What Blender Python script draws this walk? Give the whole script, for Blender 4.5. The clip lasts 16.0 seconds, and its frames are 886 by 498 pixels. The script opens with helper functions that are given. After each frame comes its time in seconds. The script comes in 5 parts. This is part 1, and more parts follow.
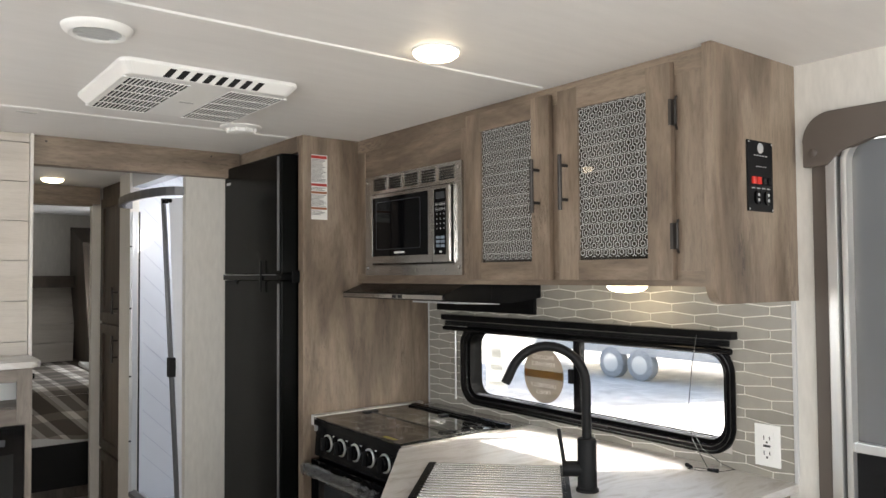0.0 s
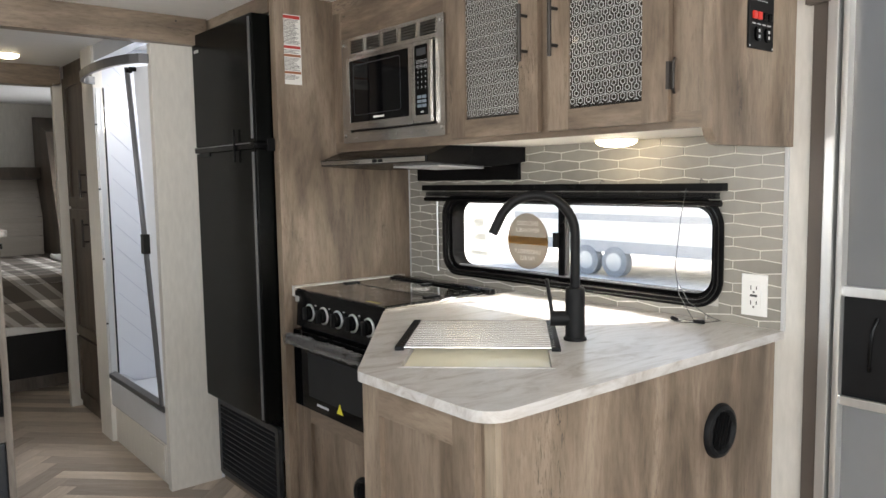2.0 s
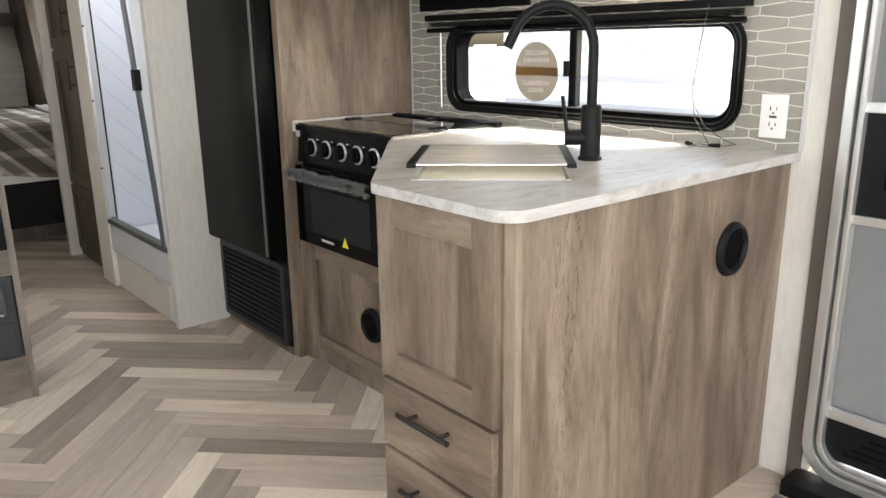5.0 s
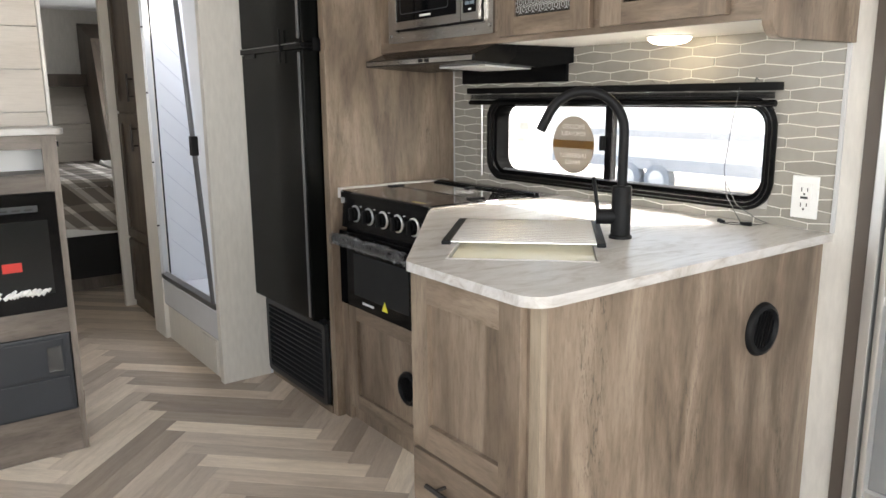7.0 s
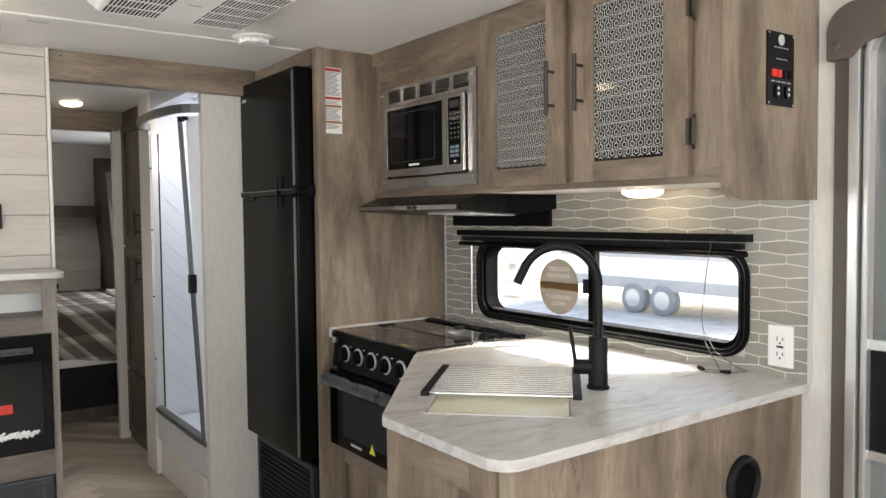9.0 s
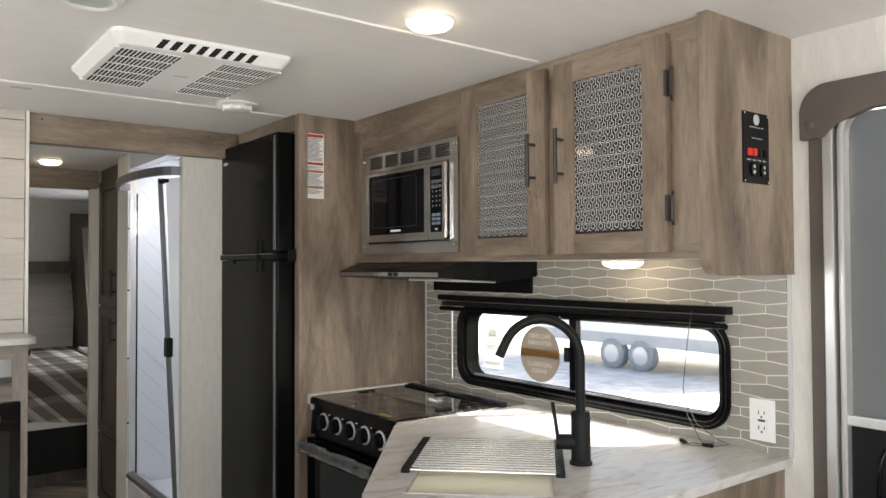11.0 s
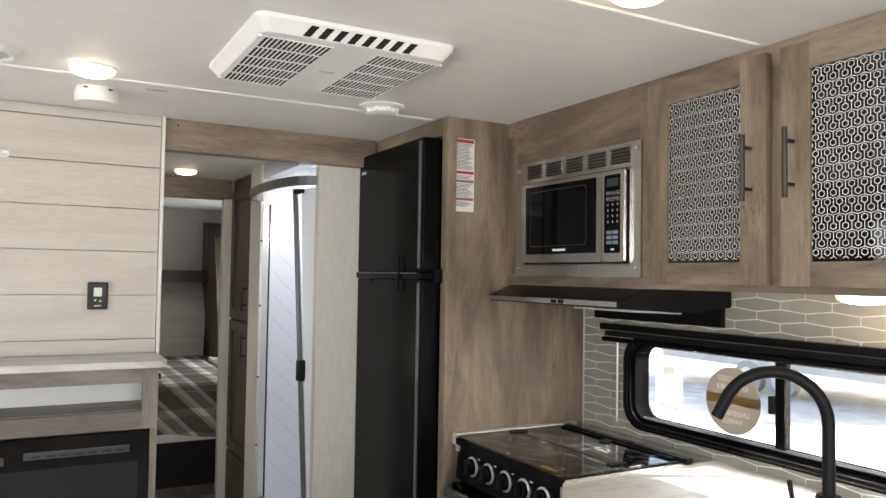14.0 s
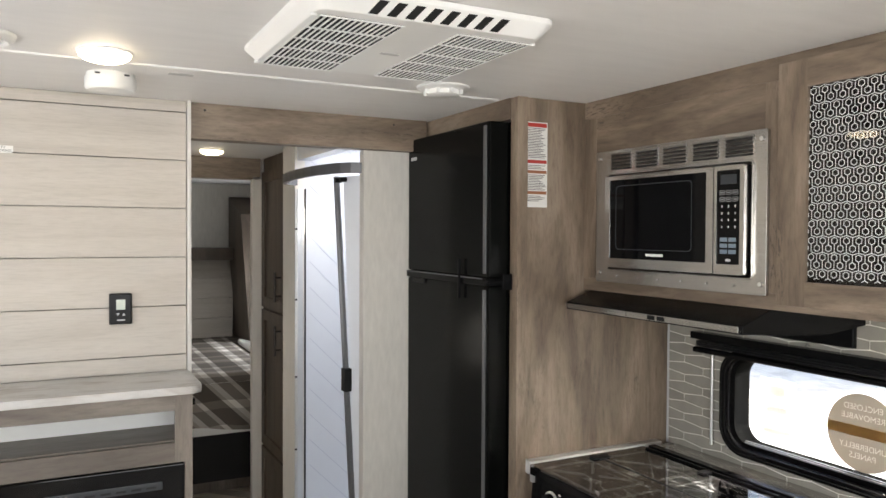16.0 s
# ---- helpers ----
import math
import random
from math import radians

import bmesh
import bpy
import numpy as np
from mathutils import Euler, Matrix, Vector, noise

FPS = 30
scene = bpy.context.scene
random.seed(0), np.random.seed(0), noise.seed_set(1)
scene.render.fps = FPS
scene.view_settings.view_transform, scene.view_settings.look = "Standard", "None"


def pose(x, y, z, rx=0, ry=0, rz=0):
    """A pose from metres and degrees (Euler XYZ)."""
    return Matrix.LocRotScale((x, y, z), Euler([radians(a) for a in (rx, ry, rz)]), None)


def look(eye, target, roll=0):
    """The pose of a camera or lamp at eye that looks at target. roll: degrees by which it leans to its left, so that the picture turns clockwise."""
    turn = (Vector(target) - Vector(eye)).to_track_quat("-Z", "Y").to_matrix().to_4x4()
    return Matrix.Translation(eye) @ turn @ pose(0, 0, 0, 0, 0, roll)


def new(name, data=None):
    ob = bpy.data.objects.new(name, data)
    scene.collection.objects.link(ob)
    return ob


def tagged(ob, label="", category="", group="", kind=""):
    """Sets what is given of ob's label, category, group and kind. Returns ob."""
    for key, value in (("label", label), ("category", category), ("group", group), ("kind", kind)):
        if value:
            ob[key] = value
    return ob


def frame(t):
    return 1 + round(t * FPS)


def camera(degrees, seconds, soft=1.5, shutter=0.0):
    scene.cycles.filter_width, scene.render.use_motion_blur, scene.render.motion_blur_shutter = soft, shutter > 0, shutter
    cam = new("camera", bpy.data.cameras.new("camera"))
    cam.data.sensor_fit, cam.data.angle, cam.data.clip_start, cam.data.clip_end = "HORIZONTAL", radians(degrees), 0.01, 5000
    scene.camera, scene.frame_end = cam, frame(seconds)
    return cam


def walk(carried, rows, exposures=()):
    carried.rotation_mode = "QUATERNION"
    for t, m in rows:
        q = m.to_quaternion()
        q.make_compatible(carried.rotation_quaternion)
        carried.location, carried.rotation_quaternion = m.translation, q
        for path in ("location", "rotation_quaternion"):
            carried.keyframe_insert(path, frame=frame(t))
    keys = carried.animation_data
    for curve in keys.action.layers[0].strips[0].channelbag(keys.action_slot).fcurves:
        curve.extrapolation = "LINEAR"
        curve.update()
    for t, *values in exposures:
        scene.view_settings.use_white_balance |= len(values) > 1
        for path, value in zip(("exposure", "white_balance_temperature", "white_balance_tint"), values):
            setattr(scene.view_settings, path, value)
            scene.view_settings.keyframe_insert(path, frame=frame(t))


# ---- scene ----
cam = camera(61.1, 16.0)
PATH = [
    (0, (0.02, 0.011, 1.466), (1.238, 1.596, 1.533), -0.4),
    (0.5, (0.032, 0.019, 1.441), (1.254, 1.602, 1.48), -0.3),
    (1, (0.034, 0.037, 1.407), (1.267, 1.612, 1.385), -0.4),
    (1.5, (0.043, 0.059, 1.373), (1.29, 1.619, 1.265), -0.7),
    (2, (0.042, 0.083, 1.321), (1.305, 1.623, 1.137), -0.9),
    (2.5, (0.039, 0.093, 1.287), (1.307, 1.615, 1.01), -1.0),
    (3, (0.03, 0.11, 1.247), (1.304, 1.609, 0.886), -1.1),
    (3.5, (0.028, 0.129, 1.209), (1.298, 1.608, 0.762), -0.9),
    (4, (0.023, 0.139, 1.181), (1.281, 1.603, 0.659), -0.6),
    (6.5, (0.009, 0.106, 1.246), (1.194, 1.643, 0.763), -0.3),
    (7, (0.007, 0.075, 1.27), (1.169, 1.653, 0.871), -0.5),
    (7.5, (0.014, 0.054, 1.289), (1.164, 1.66, 0.972), -0.5),
    (8, (0.026, 0.021, 1.317), (1.174, 1.642, 1.08), -0.6),
    (8.5, (0.036, 0.01, 1.34), (1.191, 1.635, 1.178), -0.6),
    (9, (0.046, -0.002, 1.361), (1.213, 1.62, 1.271), -0.6),
    (9.5, (0.041, -0.007, 1.396), (1.219, 1.608, 1.361), -0.6),
    (12, (0.043, 0.053, 1.429), (1.267, 1.634, 1.49), -0.1),
    (12.5, (0.076, 0.116, 1.443), (1.262, 1.725, 1.502), 0.2),
    (13, (0.09, 0.194, 1.439), (1.213, 1.847, 1.505), 0.5),
    (13.5, (0.104, 0.305, 1.456), (1.147, 2.01, 1.528), 0.7),
    (14, (0.112, 0.391, 1.458), (1.073, 2.144, 1.531), 0.9),
    (14.5, (0.106, 0.474, 1.441), (1.018, 2.253, 1.513), 0.9),
    (15, (0.108, 0.587, 1.446), (1.006, 2.374, 1.491), 0.7),
    (15.5, (0.141, 0.702, 1.491), (1.041, 2.487, 1.495), 0.5),
    (16, (0.143, 0.76, 1.604), (1.059, 2.537, 1.562), 0.3),
]
walk(cam, [(t, look(eye, target, roll)) for t, eye, target, roll in PATH],
     [(0.0, 1.68), (1.5, 1.80), (3.0, 2.02), (4.2, 2.12), (6.3, 2.12), (7.5, 2.02), (8.5, 1.92), (9.7, 1.76), (12.0, 1.73), (14.0, 1.86), (16.0, 1.93)])

# ---- world and light ----
SUN_EL, SUN_AZ = 36.5, 116.5
scene.view_settings.exposure = 1.78
world = bpy.data.worlds.new("world")
scene.world = world
world.use_nodes = True
wn = world.node_tree.nodes
sky = wn.new("ShaderNodeTexSky")
sky.sky_type, sky.sun_disc = "NISHITA", False
sky.sun_elevation, sky.sun_rotation = radians(SUN_EL), radians(SUN_AZ)
sky.dust_density, sky.ozone_density = 5.0, 0.3
wn["Background"].inputs[1].default_value = 0.15
world.node_tree.links.new(sky.outputs[0], wn["Background"].inputs[0])


def lamp(name, kind, energy, m, colour=(1, 1, 1), size=0.1, size_y=None):
    data = bpy.data.lights.new(name, kind)
    data.energy, data.color = energy, colour
    if kind == "AREA":
        data.size = size
        if size_y:
            data.shape, data.size_y = "RECTANGLE", size_y
    elif kind == "SUN":
        data.angle = radians(size)
    else:
        data.shadow_soft_size = size
    ob = new(name, data)
    ob.matrix_world = m
    return ob


# the sun stands over the kitchen window's side, towards the entry door
sun_way = Vector((-math.cos(radians(SUN_EL)) * math.sin(radians(SUN_AZ)), -math.cos(radians(SUN_EL)) * math.cos(radians(SUN_AZ)), -math.sin(radians(SUN_EL))))
lamp("sun", "SUN", 4.6, look((0, 0, 0), sun_way), (1, 0.965, 0.91), 0.5)
# daylight in the openings behind the camera and in the shower roof, all unseen
lamp("sky_slide_window", "AREA", 1.9, look((-0.93, 2.25, 1.4), (1, 2.0, 1.1)), (0.95, 0.975, 1), 1.05, 0.75)
# added fill to brighten the wall cabinets; no such window is known
lamp("sky_side_window", "AREA", 12.0, look((-0.93, -0.6, 1.3), (1.6, 1.4, 1.1)), (0.95, 0.975, 1), 1.35, 0.62)
lamp("sky_rear_window", "AREA", 10.5, look((0.7, -2.22, 1.3), (0.7, 0, 1.1)), (0.95, 0.975, 1), 1.4, 0.7)
# added fill that brightens the bedroom; the wall has no window there
lamp("sky_bedroom_window", "AREA", 4.5, look((1.93, 6.2, 1.35), (0, 6.0, 1.0)), (0.95, 0.97, 1), 0.5, 0.4)
lamp("sky_shower_skylight", "AREA", 2.0, look((1.52, 3.66, 2.02), (1.52, 3.66, 0)), (0.92, 0.95, 1), 0.35, 0.5)


# ---- materials ----
def node_mat(name):
    m = bpy.data.materials.new(name)
    m.use_nodes = True
    t = m.node_tree
    return m, t.nodes, t.links, t.nodes["Principled BSDF"]


def grain_coords(n, l, scale, random_shift=False):
    geo = n.new("ShaderNodeNewGeometry")
    mp = n.new("ShaderNodeMapping")
    mp.inputs["Scale"].default_value = scale
    if random_shift:
        info = n.new("ShaderNodeObjectInfo")
        mul = n.new("ShaderNodeVectorMath")
        mul.operation = "SCALE"
        mul.inputs[3].default_value = 37.0
        cmb = n.new("ShaderNodeCombineXYZ")
        for k in range(3):
            l.new(info.outputs["Random"], cmb.inputs[k])
        l.new(cmb.outputs[0], mul.inputs[0])
        l.new(mul.outputs[0], mp.inputs["Location"])
    l.new(geo.outputs["Position"], mp.inputs["Vector"])
    return mp


def noise_tex(n, l, vec, scale, detail=4, rough=0.55, dist=0.0):
    tx = n.new("ShaderNodeTexNoise")
    tx.inputs["Scale"].default_value = scale
    tx.inputs["Detail"].default_value = detail
    tx.inputs["Roughness"].default_value = rough
    tx.inputs["Distortion"].default_value = dist
    l.new(vec.outputs[0], tx.inputs["Vector"])
    return tx


def ramp(n, l, fac, stops):
    r = n.new("ShaderNodeValToRGB")
    el = r.color_ramp.elements
    el[0].position, el[0].color = stops[0][0], (*stops[0][1], 1)
    el[1].position, el[1].color = stops[-1][0], (*stops[-1][1], 1)
    for p, c in stops[1:-1]:
        e = el.new(p)
        e.color = (*c, 1)
    l.new(fac, r.inputs[0])
    return r


def mixc(n, l, mode, fac, a, b):
    mx = n.new("ShaderNodeMix")
    mx.data_type, mx.blend_type = "RGBA", mode
    if isinstance(fac, float):
        mx.inputs[0].default_value = fac
    else:
        l.new(fac, mx.inputs[0])
    l.new(a, mx.inputs[6])
    if isinstance(b, tuple):
        mx.inputs[7].default_value = (*b, 1)
    else:
        l.new(b, mx.inputs[7])
    return mx.outputs[2]


def add_bump(n, l, b, height, strength, distance=0.002):
    bp = n.new("ShaderNodeBump")
    bp.inputs["Strength"].default_value = strength
    bp.inputs["Distance"].default_value = distance
    l.new(height, bp.inputs["Height"])
    l.new(bp.outputs[0], b.inputs["Normal"])


def wood_mat(name, dark, mid, light, scale, rough=0.45, knots=0.95, shift=False, bump=0.15, streaks=0.6):
    """Printed wood laminate; scale stretches the grain along one axis."""
    m, n, l, b = node_mat(name)
    mp = grain_coords(n, l, scale, shift)
    fine = noise_tex(n, l, mp, 30, 8, 0.7, 0.25)
    broad = noise_tex(n, l, mp, 2.3, 6, 0.55, 0.9)
    col = ramp(n, l, broad.outputs[0], [(0.36, dark), (0.5, mid), (0.64, light)])
    streak = ramp(n, l, fine.outputs[0], [(0.30, (0.5, 0.48, 0.45)), (0.54, (1, 1, 1)), (0.8, (1.15, 1.15, 1.15))])
    out = mixc(n, l, "MULTIPLY", streaks, col.outputs[0], streak.outputs[0])
    crack = noise_tex(n, l, mp, 30, 6, 0.75, 1.6)
    patch = noise_tex(n, l, mp, 1.9, 3, 0.6)
    cr = ramp(n, l, crack.outputs[0], [(0.42, (1, 1, 1)), (0.455, (0, 0, 0))])
    pr = ramp(n, l, patch.outputs[0], [(0.57, (0, 0, 0)), (0.68, (knots * 0.8, knots * 0.8, knots * 0.8))])
    fac = n.new("ShaderNodeMath")
    fac.operation = "MULTIPLY"
    l.new(cr.outputs[0], fac.inputs[0])
    l.new(pr.outputs[0], fac.inputs[1])
    out = mixc(n, l, "MIX", fac.outputs[0], out, tuple(c * 0.32 for c in dark))
    l.new(out, b.inputs["Base Color"])
    b.inputs["Roughness"].default_value = rough
    add_bump(n, l, b, fine.outputs[0], bump, 0.0008)
    return m


def paint_mat(name, colour, rough=0.5, metal=0.0, vary=0.06, scale=(6, 6, 6), bump=0.05, spec=0.5, fine=60.0):
    m, n, l, b = node_mat(name)
    mp = grain_coords(n, l, scale)
    tx = noise_tex(n, l, mp, 1.0, 5, 0.6)
    lo, hi = tuple(c * (1 - vary) for c in colour), tuple(min(c * (1 + vary), 1) for c in colour)
    r = ramp(n, l, tx.outputs[0], [(0.3, lo), (0.7, hi)])
    l.new(r.outputs[0], b.inputs["Base Color"])
    b.inputs["Metallic"].default_value, b.inputs["Specular IOR Level"].default_value = metal, spec
    rr = n.new("ShaderNodeMapRange")
    rr.inputs["To Min"].default_value, rr.inputs["To Max"].default_value = rough * 0.85, min(rough * 1.15, 1)
    l.new(tx.outputs[0], rr.inputs["Value"])
    l.new(rr.outputs[0], b.inputs["Roughness"])
    if bump:
        f = noise_tex(n, l, mp, fine, 3)
        add_bump(n, l, b, f.outputs[0], bump, 0.0006)
    return m


def glow_mat(name, colour, strength, base=(0.9, 0.88, 0.82)):
    m, n, l, b = node_mat(name)
    b.inputs["Base Color"].default_value = (*base, 1)
    b.inputs["Emission Color"].default_value = (*colour, 1)
    b.inputs["Emission Strength"].default_value = strength
    b.inputs["Roughness"].default_value = 0.4
    return m


def glass_mat(name, colour=(1, 1, 1), rough=0.0, ior=1.45):
    m, n, l, b = node_mat(name)
    b.inputs["Base Color"].default_value = (*colour, 1)
    b.inputs["Transmission Weight"].default_value = 1
    b.inputs["Roughness"].default_value = rough
    b.inputs["IOR"].default_value = ior
    return m


DK, MD, LT = (0.124, 0.091, 0.064), (0.205, 0.155, 0.112), (0.290, 0.228, 0.170)
M_wood = wood_mat("laminate_wood_upright", DK, MD, LT, (3.4, 3.4, 0.62))
M_wood_y = wood_mat("laminate_wood_along_y", DK, MD, LT, (3.4, 0.62, 3.4))
M_wood_x = wood_mat("laminate_wood_along_x", DK, MD, LT, (0.62, 3.4, 3.4))
M_wood_pale = wood_mat("pale_edge_band", (0.24, 0.19, 0.14), (0.33, 0.27, 0.20), (0.40, 0.33, 0.255), (4.2, 4.2, 0.42), 0.45, 0.3)
M_wood_grey = wood_mat("grey_wood_along_x", (0.125, 0.103, 0.085), (0.185, 0.155, 0.129), (0.24, 0.208, 0.178), (0.55, 3.2, 3.2))
M_wood_greyz = wood_mat("grey_wood_upright", (0.125, 0.103, 0.085), (0.185, 0.155, 0.129), (0.24, 0.208, 0.178), (3.2, 3.2, 0.5))
M_shiplap = wood_mat("whitewashed_board", (0.49, 0.45, 0.395), (0.535, 0.495, 0.44), (0.565, 0.525, 0.47), (0.6, 7, 7), 0.5, 0.12, True, 0.06, 0.25)
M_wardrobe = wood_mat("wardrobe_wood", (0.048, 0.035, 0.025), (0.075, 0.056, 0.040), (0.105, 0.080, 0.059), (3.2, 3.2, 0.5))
M_wallpaper = paint_mat("linen_wallpaper", (0.62, 0.598, 0.552), 0.6, 0, 0.07, (60, 60, 14), 0.25)
M_trim = paint_mat("cream_trim", (0.69, 0.662, 0.61), 0.5, 0, 0.05, (40, 40, 8), 0.1)
M_ceil = paint_mat("ceiling_board", (0.79, 0.78, 0.765), 0.5, 0, 0.03, (5, 26, 10), 0.12)
M_white = paint_mat("white_plastic", (0.82, 0.82, 0.80), 0.35, 0, 0.02)
M_shower = paint_mat("shower_acrylic", (0.66, 0.68, 0.72), 0.25, 0, 0.02)
M_groove = paint_mat("shower_groove", (0.5, 0.52, 0.58), 0.4, 0, 0.02)
M_cream = paint_mat("cream_sink", (0.78, 0.75, 0.58), 0.2, 0, 0.03)
M_black = paint_mat("black_satin", (0.004, 0.004, 0.0043), 0.24, 0, 0.1, (3, 3, 3), 0, spec=0.11)
M_matte = paint_mat("black_matte", (0.009, 0.009, 0.0095), 0.5, 0, 0.2, spec=0.15)
M_dark = paint_mat("dark_gap", (0.006, 0.006, 0.006), 0.8, 0, 0.2)
M_gloss = paint_mat("black_glass", (0.003, 0.003, 0.0034), 0.06, 0, 0.1, bump=0, spec=0.14)
M_fridge = paint_mat("fridge_black", (0.003, 0.0034, 0.0031), 0.20, 0, 0.05, (1.5, 1.5, 1.5), 0, spec=0.08)
M_steel = paint_mat("brushed_steel", (0.49, 0.475, 0.455), 0.22, 1, 0.08, (60, 4, 200), 0.1)
M_rod = paint_mat("grey_steel_rod", (0.60, 0.59, 0.57), 0.18, 1, 0.05, bump=0)
M_chrome = paint_mat("chrome", (0.8, 0.8, 0.8), 0.1, 1, 0.03, bump=0)
M_alu = paint_mat("aluminium", (0.66, 0.66, 0.65), 0.3, 0.75, 0.05, (80, 80, 4), 0.1)
M_bronze = paint_mat("dark_bronze", (0.05, 0.045, 0.042), 0.42, 0.6, 0.1)
M_greyrail = paint_mat("grey_metal", (0.13, 0.13, 0.135), 0.35, 0.4, 0.06)
M_brownplastic = paint_mat("brown_plastic", (0.098, 0.080, 0.068), 0.5, 0, 0.06)
M_charcoal = paint_mat("charcoal_plastic", (0.024, 0.028, 0.034), 0.45, 0, 0.08)
M_grille = paint_mat("black_grille_plastic", (0.016, 0.017, 0.019), 0.38, 0, 0.1, spec=0.35)
M_gasket = paint_mat("window_gasket", (0.004, 0.004, 0.004), 0.9, 0, 0.1, bump=0, spec=0.0)
M_grout = paint_mat("grout", (0.78, 0.75, 0.68), 0.7, 0, 0.05)
M_red = paint_mat("red_switch", (0.6, 0.03, 0.02), 0.35, 0, 0.05)
M_redlabel = paint_mat("red_print", (0.45, 0.04, 0.03), 0.5, 0, 0.05)
M_brownlabel = paint_mat("brown_print", (0.33, 0.13, 0.06), 0.5, 0, 0.05)
M_paper = paint_mat("label_paper", (0.80, 0.79, 0.76), 0.5, 0, 0.03)
M_ink = paint_mat("ink", (0.05, 0.05, 0.05), 0.6, 0, 0.05)
M_greyprint = paint_mat("grey_print", (0.5, 0.5, 0.5), 0.5, 0, 0.05)
M_yellow = paint_mat("yellow_sticker", (0.75, 0.68, 0.05), 0.4, 0, 0.05)
M_lcd = paint_mat("lcd", (0.55, 0.60, 0.52), 0.3, 0, 0.05)
M_key = paint_mat("blue_grey_key", (0.16, 0.20, 0.25), 0.35, 0, 0.05)
M_lamp = glow_mat("lamp_lens", (1, 0.80, 0.52), 3.4)
M_glass = glass_mat("window_glass", (0.93, 0.95, 0.95))
M_cabglass = glass_mat("cabinet_glass", (0.34, 0.35, 0.35), 0.0, 1.5)
M_frost = glass_mat("frosted_glass", (0.062, 0.066, 0.072), 0.7)


def dusty_glare_glass():
    """Smoked lid glass with dry smears and dust, paled further to imitate window glare."""
    m, n, l, b = node_mat("dusty_smoked_glare_glass")
    mp = grain_coords(n, l, (7, 2.2, 3))
    a = noise_tex(n, l, mp, 3.5, 8, 0.7, 1.5)
    # the pale streak colour also paints in bright reflections of the window
    r = ramp(n, l, a.outputs[0], [(0.46, (0.19, 0.19, 0.195)), (0.55, (0.21, 0.207, 0.20)), (0.66, (0.62, 0.61, 0.59))])
    l.new(r.outputs[0], b.inputs["Base Color"])
    q = ramp(n, l, a.outputs[0], [(0.56, (0.012, 0.012, 0.012)), (0.74, (0.18, 0.18, 0.18))])
    l.new(q.outputs[0], b.inputs["Roughness"])
    w = ramp(n, l, a.outputs[0], [(0.53, (1, 1, 1)), (0.66, (0.55, 0.55, 0.55))])
    l.new(w.outputs[0], b.inputs["Transmission Weight"])
    return m


M_lid = dusty_glare_glass()
M_wrap = glass_mat("plastic_wrap", (0.97, 0.97, 0.97), 0.03, 1.36)
M_wrap.node_tree.nodes["Principled BSDF"].inputs["Transmission Weight"].default_value = 0.94
M_gravel = paint_mat("gravel", (0.68, 0.66, 0.62), 0.9, 0, 0.25, (3, 3, 3), 0.6)
M_coach = paint_mat("coach_white", (0.90, 0.86, 0.78), 0.4, 0, 0.05)
# dark trailer parts and tyres are painted pale to imitate outdoor glare
M_coachglare = paint_mat("coach_glare_grey", (0.50, 0.49, 0.48), 0.4, 0, 0.1)
M_tyre = paint_mat("glare_paled_tyre", (0.36, 0.36, 0.36), 0.8, 0, 0.15)


def marble_mat():
    m, n, l, b = node_mat("marble_laminate")
    mp = grain_coords(n, l, (1.3, 4.2, 3))
    mp.inputs["Rotation"].default_value = (0, 0, radians(35))
    w = noise_tex(n, l, mp, 3.2, 8, 0.62, 2.2)
    f = noise_tex(n, l, mp, 40, 4, 0.6)
    r = ramp(n, l, w.outputs[0], [(0.32, (0.36, 0.325, 0.29)), (0.46, (0.50, 0.482, 0.46)), (0.58, (0.58, 0.568, 0.553)), (0.7, (0.52, 0.505, 0.487))])
    g = ramp(n, l, f.outputs[0], [(0.3, (0.9, 0.9, 0.9)), (0.6, (1, 1, 1))])
    l.new(mixc(n, l, "MULTIPLY", 0.5, r.outputs[0], g.outputs[0]), b.inputs["Base Color"])
    b.inputs["Roughness"].default_value = 0.33
    return m


M_marble = marble_mat()


def tile_mat():
    m, n, l, b = node_mat("grey_tile")
    info = n.new("ShaderNodeObjectInfo")
    r = ramp(n, l, info.outputs["Random"], [(0, (0.262, 0.245, 0.212)), (1, (0.335, 0.314, 0.272))])
    mp = grain_coords(n, l, (8, 8, 8))
    tx = noise_tex(n, l, mp, 3, 4)
    v = ramp(n, l, tx.outputs[0], [(0.3, (0.92, 0.92, 0.92)), (0.7, (1.05, 1.05, 1.05))])
    l.new(mixc(n, l, "MULTIPLY", 1.0, r.outputs[0], v.outputs[0]), b.inputs["Base Color"])
    b.inputs["Roughness"].default_value = 0.3
    return m


M_tile = tile_mat()


